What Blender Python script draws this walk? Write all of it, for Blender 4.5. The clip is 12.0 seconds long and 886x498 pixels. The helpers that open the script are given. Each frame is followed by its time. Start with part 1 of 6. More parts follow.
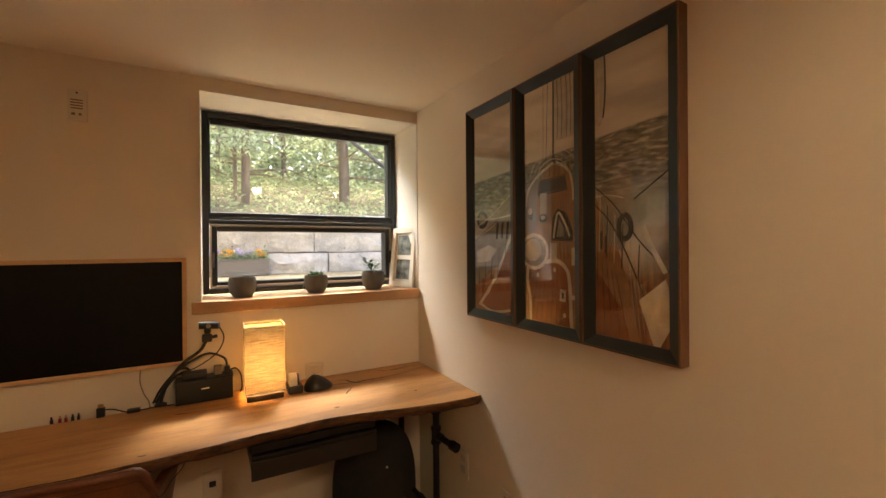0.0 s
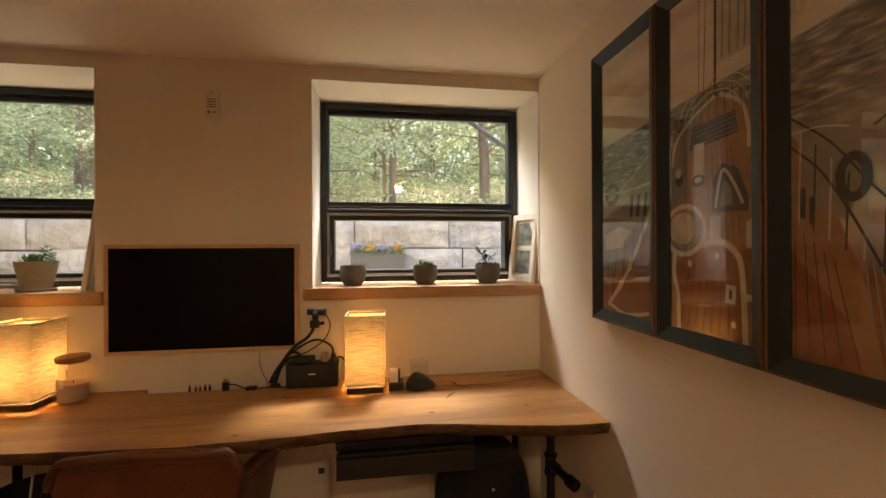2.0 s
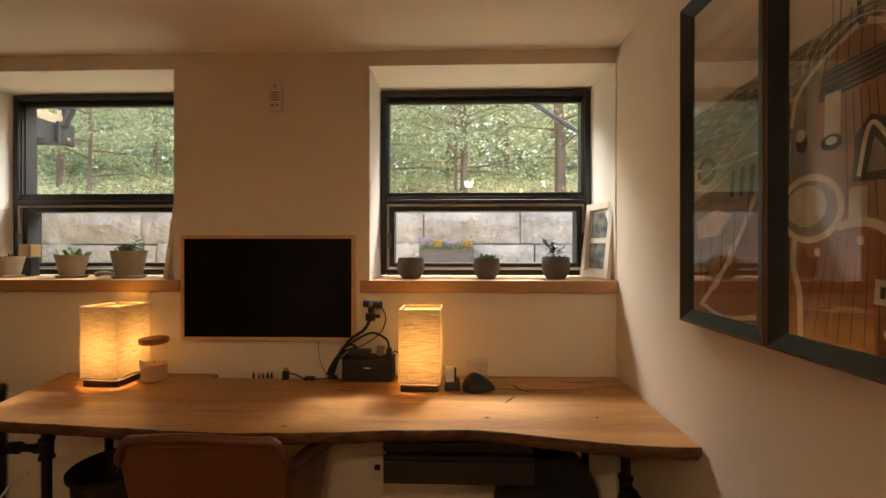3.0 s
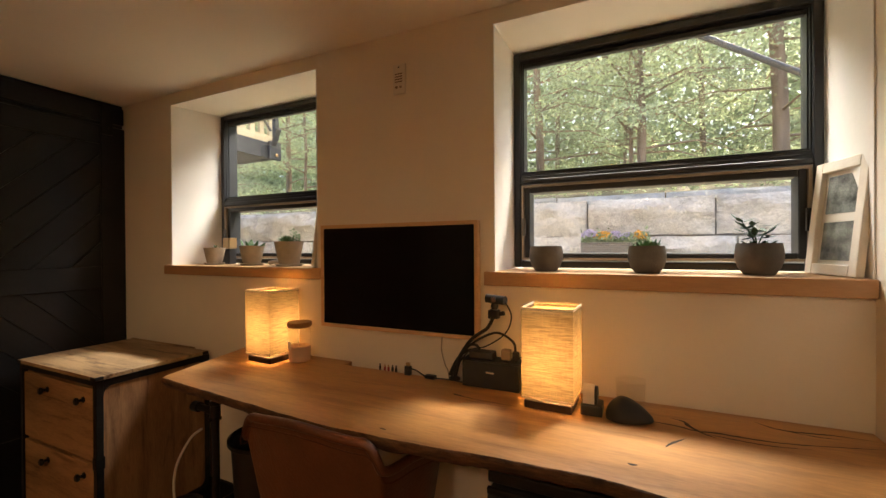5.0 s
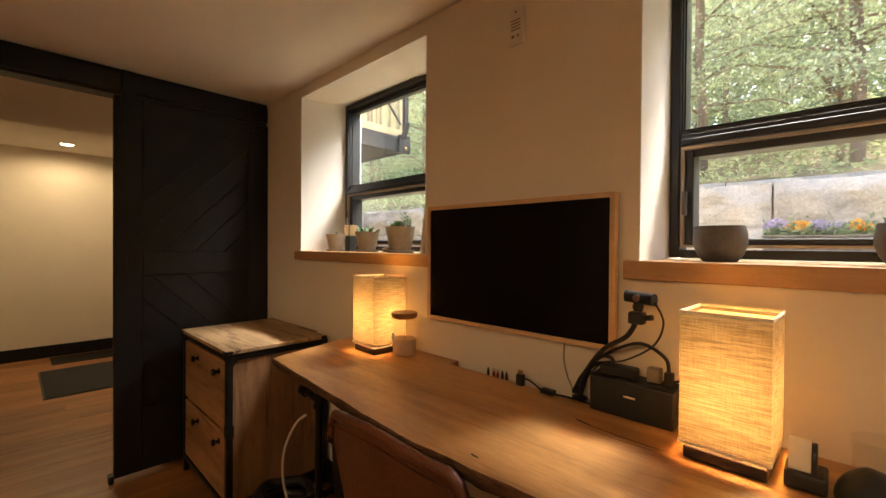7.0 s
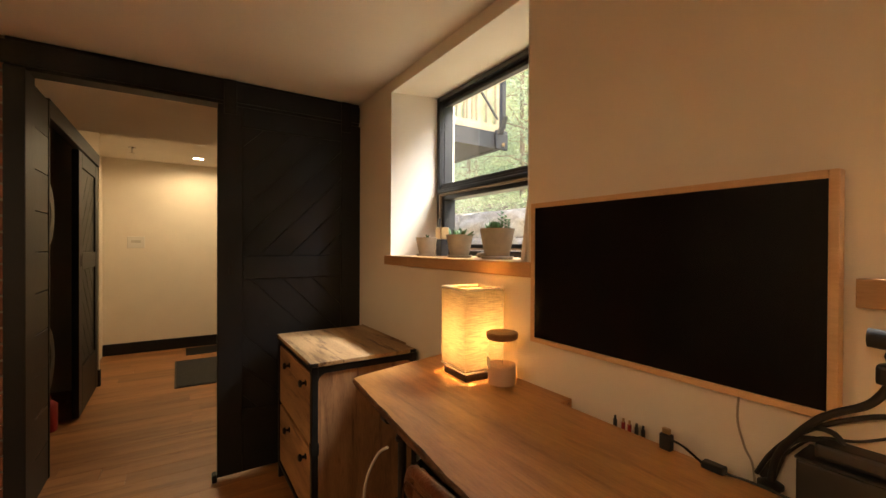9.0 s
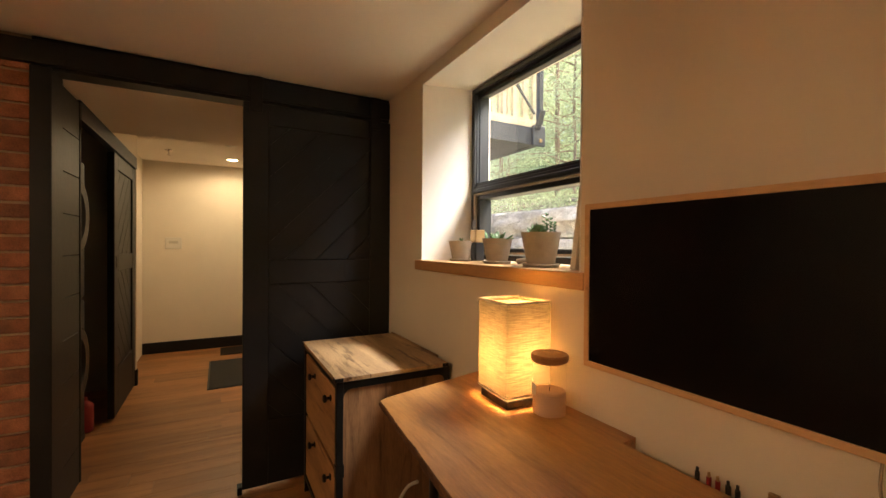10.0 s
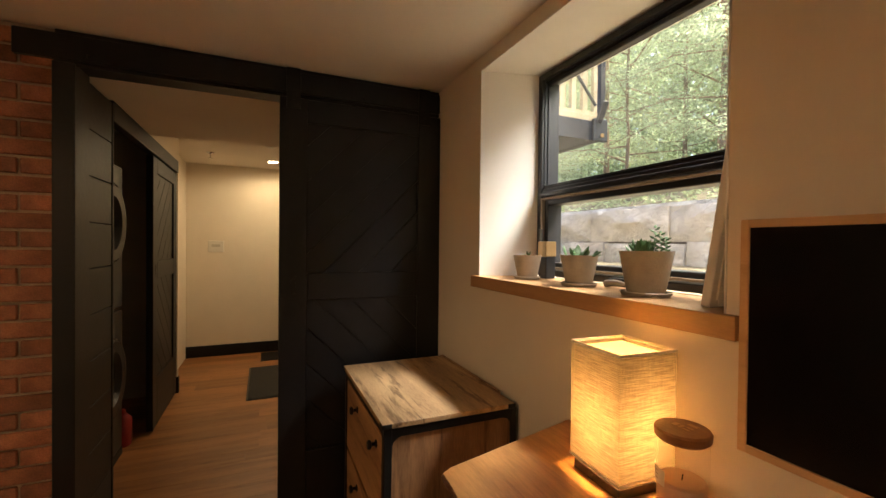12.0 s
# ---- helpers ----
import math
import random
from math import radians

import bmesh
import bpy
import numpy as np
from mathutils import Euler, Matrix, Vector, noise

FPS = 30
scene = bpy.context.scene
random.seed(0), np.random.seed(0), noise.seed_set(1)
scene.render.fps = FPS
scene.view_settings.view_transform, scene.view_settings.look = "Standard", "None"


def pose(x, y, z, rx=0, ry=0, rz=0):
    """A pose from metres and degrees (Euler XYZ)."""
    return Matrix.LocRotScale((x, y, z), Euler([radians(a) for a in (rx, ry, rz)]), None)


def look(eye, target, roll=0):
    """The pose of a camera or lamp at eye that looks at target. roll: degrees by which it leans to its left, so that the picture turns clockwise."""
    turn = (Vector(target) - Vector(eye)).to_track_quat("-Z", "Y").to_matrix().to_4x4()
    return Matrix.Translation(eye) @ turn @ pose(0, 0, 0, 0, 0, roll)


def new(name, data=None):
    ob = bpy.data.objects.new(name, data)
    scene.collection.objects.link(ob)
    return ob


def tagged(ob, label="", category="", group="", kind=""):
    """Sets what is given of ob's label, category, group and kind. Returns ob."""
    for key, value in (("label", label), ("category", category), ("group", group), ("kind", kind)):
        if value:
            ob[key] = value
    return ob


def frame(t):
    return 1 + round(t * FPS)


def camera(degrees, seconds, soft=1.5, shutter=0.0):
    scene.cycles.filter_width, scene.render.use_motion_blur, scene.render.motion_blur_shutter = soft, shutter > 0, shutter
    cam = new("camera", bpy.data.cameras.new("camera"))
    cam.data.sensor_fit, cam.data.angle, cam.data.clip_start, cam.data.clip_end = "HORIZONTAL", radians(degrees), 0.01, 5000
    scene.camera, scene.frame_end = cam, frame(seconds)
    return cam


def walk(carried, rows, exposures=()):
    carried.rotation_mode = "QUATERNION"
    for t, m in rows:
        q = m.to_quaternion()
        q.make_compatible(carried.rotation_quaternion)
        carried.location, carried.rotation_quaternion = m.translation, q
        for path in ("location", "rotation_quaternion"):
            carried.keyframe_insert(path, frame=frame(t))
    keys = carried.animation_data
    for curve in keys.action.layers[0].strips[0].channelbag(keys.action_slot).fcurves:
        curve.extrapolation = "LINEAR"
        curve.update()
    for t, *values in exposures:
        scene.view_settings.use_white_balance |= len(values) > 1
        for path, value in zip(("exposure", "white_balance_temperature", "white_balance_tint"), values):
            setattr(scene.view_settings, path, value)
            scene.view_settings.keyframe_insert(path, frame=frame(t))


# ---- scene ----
cam = camera(94.0, 12.0)

PATH = [
    (0, (0.467, 1.048, 1.385), (1.452, 2.789, 1.377), -0.5),
    (0.5, (0.535, 1.086, 1.368), (1.365, 2.906, 1.369), -0.4),
    (1, (0.598, 1.141, 1.354), (1.257, 3.03, 1.356), -0.5),
    (1.5, (0.652, 1.186, 1.343), (1.141, 3.126, 1.344), -0.4),
    (2, (0.707, 1.235, 1.328), (1.015, 3.211, 1.33), -0.3),
    (2.5, (0.753, 1.29, 1.314), (0.873, 3.287, 1.314), -0.5),
    (3, (0.779, 1.345, 1.3), (0.724, 3.344, 1.296), -0.0),
    (5, (0.893, 1.62, 1.259), (0.034, 3.426, 1.249), -0.4),
    (5.5, (0.887, 1.696, 1.247), (-0.145, 3.409, 1.232), -0.5),
    (6, (0.871, 1.764, 1.232), (-0.297, 3.388, 1.218), -0.3),
    (6.5, (0.845, 1.831, 1.217), (-0.443, 3.361, 1.203), 0.0),
    (7, (0.81, 1.879, 1.208), (-0.576, 3.321, 1.19), 0.4),
    (9, (0.604, 2.053, 1.22), (-1.078, 3.136, 1.208), 0.3),
    (9.5, (0.532, 2.094, 1.232), (-1.196, 3.102, 1.217), 0.4),
    (10, (0.459, 2.124, 1.242), (-1.299, 3.077, 1.226), 0.4),
    (10.5, (0.388, 2.14, 1.254), (-1.391, 3.054, 1.237), 0.4),
    (11, (0.313, 2.152, 1.27), (-1.483, 3.03, 1.252), 0.6),
    (11.5, (0.238, 2.16, 1.289), (-1.577, 2.999, 1.268), 0.6),
    (12, (0.161, 2.167, 1.302), (-1.674, 2.962, 1.279), 0.6),
]
walk(cam, [(t, look(eye, target, roll)) for t, eye, target, roll in PATH], [(0.0, 2.35), (3.0, 2.05), (5.0, 2.1), (6.5, 2.25), (9.5, 2.6), (12.0, 2.3)])

# ---- world, sun, large lights ----
SUN_EL, SUN_AZ = 57.0, -24.0   # elevation; turn of the sun's bearing from +y (minus: towards +x)
world = bpy.data.worlds.new("sky")
scene.world = world
world.use_nodes = True
wn = world.node_tree.nodes
sky = wn.new("ShaderNodeTexSky")
sky.sky_type = 'NISHITA'
sky.sun_disc = False
sky.air_density, sky.dust_density, sky.ozone_density = 0.7, 4.0, 0.6
sky.sun_elevation = radians(SUN_EL)
sky.sun_rotation = radians(-SUN_AZ)
wn["Background"].inputs[1].default_value = 0.15
world.node_tree.links.new(sky.outputs[0], wn["Background"].inputs[0])

sun = new("sun", bpy.data.lights.new("sun", 'SUN'))
sun.data.energy, sun.data.angle, sun.data.color = 3.8, radians(14.0), (1.0, 0.95, 0.86)
sun_from = Vector((-math.sin(radians(SUN_AZ)) * math.cos(radians(SUN_EL)), math.cos(radians(SUN_AZ)) * math.cos(radians(SUN_EL)), math.sin(radians(SUN_EL))))
sun.matrix_world = look(sun_from * 30, (0, 0, 0))


def lamp_light(name, kind, energy, color, m, size=0.03):
    ob = new(name, bpy.data.lights.new(name, kind))
    ob.data.energy, ob.data.color = energy, color
    if kind == 'POINT':
        ob.data.shadow_soft_size = size
    if kind == 'SPOT':
        ob.data.shadow_soft_size, ob.data.spot_size, ob.data.spot_blend = size, radians(176), 0.4
    ob.matrix_world = m
    return ob


WARM = (1.0, 0.47, 0.14)
lamp_light("table_lamp_bulb", 'POINT', 4.2, WARM, pose(-0.515, 2.892, 0.925), 0.04)
lamp_light("table_lamp_bulb", 'POINT', 4.2, WARM, pose(0.657, 2.870, 0.925), 0.04)
# second entry is added, unseen behind the barn door, to even the hall light
HALL_LIGHTS = ((-4.70, 2.25, 4.0), (-3.70, 2.62, 4.5))
for dx, dy, watts in HALL_LIGHTS:
    lamp_light("hall_light_and_fill", 'SPOT', watts, (1.0, 0.74, 0.42), look((dx, dy, 2.155), (dx, dy, 0)), 0.05)
# unseen ceiling lamps added behind the camera to fill the room
FILL_DOWNLIGHTS = ((0.95, 0.35, 7.0), (-0.60, 0.25, 3.6))
for dx, dy, watts in FILL_DOWNLIGHTS:
    lamp_light("fill_downlight_bulb", 'SPOT', watts, (1.0, 0.68, 0.37), look((dx, dy, 2.06), (dx, dy, 0)), 0.05)


# area lamps added out of view above each window to boost the daylight
for wx, fx, watts in ((-0.86, -0.50, 19.0), (0.92, 0.55, 16.5)):
    ob = new("window_sky_fill", bpy.data.lights.new("window_sky_fill", 'AREA'))
    ob.data.shape, ob.data.size, ob.data.size_y, ob.data.energy, ob.data.color = 'RECTANGLE', 1.0, 0.6, watts, (1.0, 0.95, 0.86)
    ob.matrix_world = look((fx, 3.85, 2.75), (wx, 2.75, 1.0))


# ---- materials ----
def mat(name, base, rough=0.5, metal=0.0, var=0.15, scale=8.0, bump=0.0, bump_scale=60.0, stretch=(1, 1, 1), spec=0.5, coat=0.0, rand=0.0, fine=0.0, depth=0.01):
    m = bpy.data.materials.new(name)
    m.use_nodes = True
    n, l = m.node_tree.nodes, m.node_tree.links
    b = n["Principled BSDF"]
    b.inputs["Roughness"].default_value = rough
    b.inputs["Metallic"].default_value = metal
    b.inputs["Specular IOR Level"].default_value = spec
    b.inputs["Coat Weight"].default_value = coat
    tc = n.new("ShaderNodeTexCoord")
    mp = n.new("ShaderNodeMapping")
    mp.inputs["Scale"].default_value = stretch
    l.new(tc.outputs["Object"], mp.inputs[0])
    nz = n.new("ShaderNodeTexNoise")
    nz.inputs["Scale"].default_value, nz.inputs["Detail"].default_value = scale, 6
    l.new(mp.outputs[0], nz.inputs["Vector"])
    ramp = n.new("ShaderNodeMapRange")
    ramp.inputs["From Min"].default_value, ramp.inputs["From Max"].default_value = 0.3, 0.7
    ramp.inputs["To Min"].default_value, ramp.inputs["To Max"].default_value = 1 - var, 1 + var
    l.new(nz.outputs["Fac"], ramp.inputs["Value"])
    value = ramp.outputs[0]
    if fine:
        nf = n.new("ShaderNodeTexNoise")
        nf.inputs["Scale"].default_value, nf.inputs["Detail"].default_value = scale * 14, 3
        l.new(mp.outputs[0], nf.inputs["Vector"])
        rf = n.new("ShaderNodeMapRange")
        rf.inputs["From Min"].default_value, rf.inputs["From Max"].default_value = 0.3, 0.7
        rf.inputs["To Min"].default_value, rf.inputs["To Max"].default_value = 1 - fine, 1 + fine
        l.new(nf.outputs["Fac"], rf.inputs["Value"])
        mf = n.new("ShaderNodeMath")
        mf.operation = 'MULTIPLY'
        l.new(value, mf.inputs[0])
        l.new(rf.outputs[0], mf.inputs[1])
        value = mf.outputs[0]
    if rand:
        oi = n.new("ShaderNodeObjectInfo")
        rr = n.new("ShaderNodeMapRange")
        rr.inputs["To Min"].default_value, rr.inputs["To Max"].default_value = 1 - rand, 1 + rand
        l.new(oi.outputs["Random"], rr.inputs["Value"])
        mm = n.new("ShaderNodeMath")
        mm.operation = 'MULTIPLY'
        l.new(value, mm.inputs[0])
        l.new(rr.outputs[0], mm.inputs[1])
        value = mm.outputs[0]
    vm = n.new("ShaderNodeVectorMath")
    vm.operation = 'SCALE'
    vm.inputs[0].default_value = base
    l.new(value, vm.inputs["Scale"])
    l.new(vm.outputs[0], b.inputs["Base Color"])
    if bump:
        nb = n.new("ShaderNodeTexNoise")
        nb.inputs["Scale"].default_value, nb.inputs["Detail"].default_value = bump_scale, 5
        l.new(mp.outputs[0], nb.inputs["Vector"])
        bp = n.new("ShaderNodeBump")
        bp.inputs["Strength"].default_value, bp.inputs["Distance"].default_value = bump, depth
        l.new(nb.outputs["Fac"], bp.inputs["Height"])
        l.new(bp.outputs[0], b.inputs["Normal"])
    return m


def wood(name, dark, light, along='X', scale=3.0, rough=0.45, rand=0.0, knots=0.25, grain=1.0):
    m = bpy.data.materials.new(name)
    m.use_nodes = True
    n, l = m.node_tree.nodes, m.node_tree.links
    b = n["Principled BSDF"]
    b.inputs["Roughness"].default_value = rough
    tc = n.new("ShaderNodeTexCoord")
    mp = n.new("ShaderNodeMapping")
    k = {'X': (0.12, 1, 1), 'Y': (1, 0.12, 1), 'Z': (1, 1, 0.12)}[along]
    mp.inputs["Scale"].default_value = [c * scale for c in k]
    l.new(tc.outputs["Object"], mp.inputs[0])
    src = mp.outputs[0]
    if rand:
        oi = n.new("ShaderNodeObjectInfo")
        add = n.new("ShaderNodeVectorMath")
        add.operation = 'ADD'
        sc = n.new("ShaderNodeVectorMath")
        sc.operation = 'SCALE'
        sc.inputs[0].default_value = (37, 23, 51)
        l.new(oi.outputs["Random"], sc.inputs["Scale"])
        l.new(sc.outputs[0], add.inputs[0])
        l.new(mp.outputs[0], add.inputs[1])
        src = add.outputs[0]
    warp = n.new("ShaderNodeTexNoise")
    warp.inputs["Scale"].default_value, warp.inputs["Detail"].default_value = 1.6, 3
    l.new(src, warp.inputs["Vector"])
    rings = n.new("ShaderNodeMath")
    rings.operation = 'MULTIPLY'
    rings.inputs[1].default_value = 18.0
    l.new(warp.outputs["Fac"], rings.inputs[0])
    sine = n.new("ShaderNodeMath")
    sine.operation = 'SINE'
    l.new(rings.outputs[0], sine.inputs[0])
    fine = n.new("ShaderNodeTexNoise")
    fine.inputs["Scale"].default_value, fine.inputs["Detail"].default_value, fine.inputs["Roughness"].default_value = 46.0, 9, 0.7
    l.new(src, fine.inputs["Vector"])
    streak = n.new("ShaderNodeTexNoise")
    streak.inputs["Scale"].default_value, streak.inputs["Detail"].default_value, streak.inputs["Distortion"].default_value = 7.0, 5, 0.6
    l.new(src, streak.inputs["Vector"])
    st = n.new("ShaderNodeMapRange")
    st.inputs["From Min"].default_value, st.inputs["From Max"].default_value = 0.28, 0.46
    st.inputs["To Min"].default_value, st.inputs["To Max"].default_value = -knots, 0.0
    l.new(streak.outputs["Fac"], st.inputs["Value"])
    f1 = n.new("ShaderNodeMath")
    f1.operation = 'MULTIPLY_ADD'
    f1.inputs[1].default_value, f1.inputs[2].default_value = 0.16 * grain, 0.06
    l.new(sine.outputs[0], f1.inputs[0])
    f3 = n.new("ShaderNodeMath")
    f3.operation = 'ADD'
    l.new(f1.outputs[0], f3.inputs[0])
    l.new(st.outputs[0], f3.inputs[1])
    f2 = n.new("ShaderNodeMath")
    f2.operation = 'MULTIPLY_ADD'
    f2.use_clamp = True
    f2.inputs[1].default_value = 0.95 * grain
    l.new(fine.outputs["Fac"], f2.inputs[0])
    l.new(f3.outputs[0], f2.inputs[2])
    mix = n.new("ShaderNodeMix")
    mix.data_type = 'RGBA'
    mix.inputs["A"].default_value, mix.inputs["B"].default_value = (*dark, 1), (*light, 1)
    l.new(f2.outputs[0], mix.inputs["Factor"])
    col = mix.outputs["Result"]
    if rand:
        rr = n.new("ShaderNodeMapRange")
        rr.inputs["To Min"].default_value, rr.inputs["To Max"].default_value = 1 - rand, 1 + rand
        l.new(oi.outputs["Random"], rr.inputs["Value"])
        vs = n.new("ShaderNodeVectorMath")
        vs.operation = 'SCALE'
        l.new(col, vs.inputs[0])
        l.new(rr.outputs[0], vs.inputs["Scale"])
        col = vs.outputs[0]
    l.new(col, b.inputs["Base Color"])
    bp = n.new("ShaderNodeBump")
    bp.inputs["Strength"].default_value, bp.inputs["Distance"].default_value = 0.12, 0.004
    l.new(fine.outputs["Fac"], bp.inputs["Height"])
    l.new(bp.outputs[0], b.inputs["Normal"])
    return m


def glass_mat(name, tint=(1, 1, 1), gloss=1.0):
    m = bpy.data.materials.new(name)
    m.use_nodes = True
    n, l = m.node_tree.nodes, m.node_tree.links
    n.remove(n["Principled BSDF"])
    tr, gl, fr, mx = n.new("ShaderNodeBsdfTransparent"), n.new("ShaderNodeBsdfGlossy"), n.new("ShaderNodeLayerWeight"), n.new("ShaderNodeMixShader")
    tr.inputs[0].default_value = (*tint, 1)
    gl.inputs["Roughness"].default_value = 0.01
    gl.inputs[0].default_value = (gloss, gloss, gloss, 1)
    fr.inputs[0].default_value = 0.5
    pw, ma = n.new("ShaderNodeMath"), n.new("ShaderNodeMath")
    pw.operation, ma.operation = 'POWER', 'MULTIPLY_ADD'
    pw.inputs[1].default_value, ma.inputs[1].default_value, ma.inputs[2].default_value = 5.0, 0.9, 0.04
    l.new(fr.outputs["Facing"], pw.inputs[0])
    l.new(pw.outputs[0], ma.inputs[0])
    l.new(ma.outputs[0], mx.inputs[0])
    l.new(tr.outputs[0], mx.inputs[1])
    l.new(gl.outputs[0], mx.inputs[2])
    l.new(mx.outputs[0], n["Material Output"].inputs[0])
    return m


def shade_mat():
    m = bpy.data.materials.new("linen_shade")
    m.use_nodes = True
    n, l = m.node_tree.nodes, m.node_tree.links
    n.remove(n["Principled BSDF"])
    tc = n.new("ShaderNodeTexCoord")
    facs = []
    for sc in ((22, 22, 620), (560, 560, 40), (30, 30, 200)):
        mp, nz = n.new("ShaderNodeMapping"), n.new("ShaderNodeTexNoise")
        mp.inputs["Scale"].default_value = sc
        nz.inputs["Scale"].default_value, nz.inputs["Detail"].default_value = 1.0, 2
        l.new(tc.outputs["Object"], mp.inputs[0])
        l.new(mp.outputs[0], nz.inputs["Vector"])
        facs.append(nz.outputs["Fac"])
    a1, a2 = n.new("ShaderNodeMath"), n.new("ShaderNodeMath")
    a1.operation = a2.operation = 'MULTIPLY_ADD'
    a1.inputs[1].default_value = 3.0
    l.new(facs[0], a1.inputs[0])
    l.new(facs[1], a1.inputs[2])
    a2.inputs[1].default_value = 0.3
    l.new(facs[2], a2.inputs[0])
    l.new(a1.outputs[0], a2.inputs[2])
    mr = n.new("ShaderNodeMapRange")
    mr.inputs["From Min"].default_value, mr.inputs["From Max"].default_value = 1.75, 2.55
    mr.inputs["To Min"].default_value, mr.inputs["To Max"].default_value = 0.048, 0.090
    l.new(a2.outputs[0], mr.inputs["Value"])
    vs = n.new("ShaderNodeVectorMath")
    vs.operation = 'SCALE'
    vs.inputs[0].default_value = (0.97, 0.81, 0.52)
    l.new(mr.outputs[0], vs.inputs["Scale"])
    tl, df, mx = n.new("ShaderNodeBsdfTranslucent"), n.new("ShaderNodeBsdfDiffuse"), n.new("ShaderNodeMixShader")
    l.new(vs.outputs[0], tl.inputs[0])
    weave = n.new("ShaderNodeVectorMath")
    weave.operation = 'SCALE'
    weave.inputs["Scale"].default_value = 4.2
    l.new(vs.outputs[0], weave.inputs[0])
    l.new(weave.outputs[0], df.inputs[0])
    mx.inputs[0].default_value = 0.36
    l.new(tl.outputs[0], mx.inputs[1])
    l.new(df.outputs[0], mx.inputs[2])
    l.new(mx.outputs[0], n["Material Output"].inputs[0])
    return m


def glow_mat(name, color, strength):
    m = bpy.data.materials.new(name)
    m.use_nodes = True
    b = m.node_tree.nodes["Principled BSDF"]
    b.inputs["Emission Color"].default_value = (*color, 1)
    b.inputs["Emission Strength"].default_value = strength
    return m


PLASTER = mat("painted_plaster", (0.78, 0.70, 0.58), 0.85, var=0.03, scale=3, bump=0.06, bump_scale=90)
CEILING = mat("ceiling_paint", (0.76, 0.70, 0.60), 0.9, var=0.03, scale=2, bump=0.04, bump_scale=80)
REVEAL = mat("white_reveal_paint", (0.82, 0.80, 0.75), 0.8, var=0.03, scale=4, bump=0.04)
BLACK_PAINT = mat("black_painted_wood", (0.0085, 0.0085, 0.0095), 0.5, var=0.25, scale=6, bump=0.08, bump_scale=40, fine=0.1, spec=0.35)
BLACK_FRAME = mat("black_window_frame", (0.015, 0.015, 0.016), 0.38, var=0.2, scale=10)
BLACK_METAL = mat("black_steel", (0.018, 0.017, 0.016), 0.45, 0.6, var=0.3, scale=20, bump=0.1)
BLACK_PLASTIC = mat("black_plastic", (0.012, 0.012, 0.013), 0.42, var=0.2, scale=20)
SCREEN = mat("tv_screen", (0.004, 0.004, 0.005), 0.16, var=0.1, scale=3, spec=0.2)
OAK = wood("oak_slab", (0.19, 0.078, 0.022), (0.61, 0.315, 0.105), 'X', 4.0, 0.36, grain=1.15, knots=0.3)
BARK = mat("bark_edge", (0.10, 0.045, 0.018), 0.85, var=0.6, scale=18, bump=0.8, bump_scale=35, stretch=(1, 3, 3), fine=0.3)
SILL_OAK = wood("oak_sill", (0.30, 0.15, 0.06), (0.55, 0.32, 0.15), 'X', 5.0, 0.45)
BEZEL_OAK = wood("light_oak_bezel", (0.52, 0.30, 0.14), (0.74, 0.48, 0.26), 'X', 6.0, 0.5)
DRESSER_WOOD = wood("rustic_wood_front", (0.11, 0.05, 0.02), (0.42, 0.24, 0.105), 'X', 5.0, 0.6, rand=0.1, grain=1.3, knots=0.5)
DRESSER_SIDE = wood("rustic_wood_side", (0.10, 0.045, 0.018), (0.36, 0.19, 0.085), 'Z', 5.0, 0.6, grain=1.2, knots=0.5)
DRESSER_TOP = wood("rustic_wood_top", (0.11, 0.055, 0.024), (0.50, 0.33, 0.17), 'X', 6.0, 0.55, grain=1.4, knots=0.7)
FLOOR_WOOD = wood("oak_floor_plank", (0.21, 0.085, 0.028), (0.44, 0.20, 0.07), 'Y', 4.5, 0.4, rand=0.2, grain=1.25, knots=0.45)
LEATHER = mat("brown_leather", (0.12, 0.040, 0.017), 0.36, var=0.25, scale=7, bump=0.25, bump_scale=130, fine=0.1)
BRICK = mat("red_brick", (0.27, 0.108, 0.055), 0.85, var=0.35, scale=14, bump=0.5, bump_scale=70, rand=0.3, fine=0.2)
MORTAR = mat("mortar", (0.36, 0.27, 0.19), 0.95, var=0.2, scale=20, bump=0.4, bump_scale=120)
WINDOW_GLASS = glass_mat("window_glass")
CLEAR_GLASS = glass_mat("clear_glass", (0.97, 0.97, 0.96))
SHADE = shade_mat()
WAX = mat("candle_wax", (0.62, 0.42, 0.30), 0.6, var=0.05, scale=12)
TERRA = mat("grey_ceramic_pot", (0.105, 0.095, 0.086), 0.7, var=0.15, scale=25, bump=0.15, bump_scale=160)
BEIGE_POT = mat("stone_beige_pot", (0.36, 0.31, 0.25), 0.75, var=0.12, scale=25, bump=0.15, bump_scale=160)
SOIL = mat("potting_soil", (0.035, 0.024, 0.016), 0.95, var=0.5, scale=60, bump=0.8, bump_scale=150)
SUCCULENT = mat("succulent_leaf", (0.07, 0.14, 0.05), 0.5, var=0.3, scale=20)
WHITE_WOOD = mat("white_painted_frame", (0.72, 0.66, 0.56), 0.6, var=0.05, scale=15, bump=0.1)
WHITE_PLASTIC = mat("ivory_plastic", (0.70, 0.66, 0.58), 0.45, var=0.03)
RUBBER = mat("cable_rubber", (0.012, 0.011, 0.011), 0.55, var=0.2)
WHITE_CABLE = mat("white_cable_rubber", (0.6, 0.56, 0.48), 0.5, var=0.05)
BRASS = mat("brass", (0.55, 0.36, 0.18), 0.3, 1.0, var=0.1)
STEEL = mat("chrome", (0.6, 0.6, 0.6), 0.2, 1.0, var=0.1)
RED = mat("red_plastic", (0.30, 0.02, 0.025), 0.45, var=0.1)
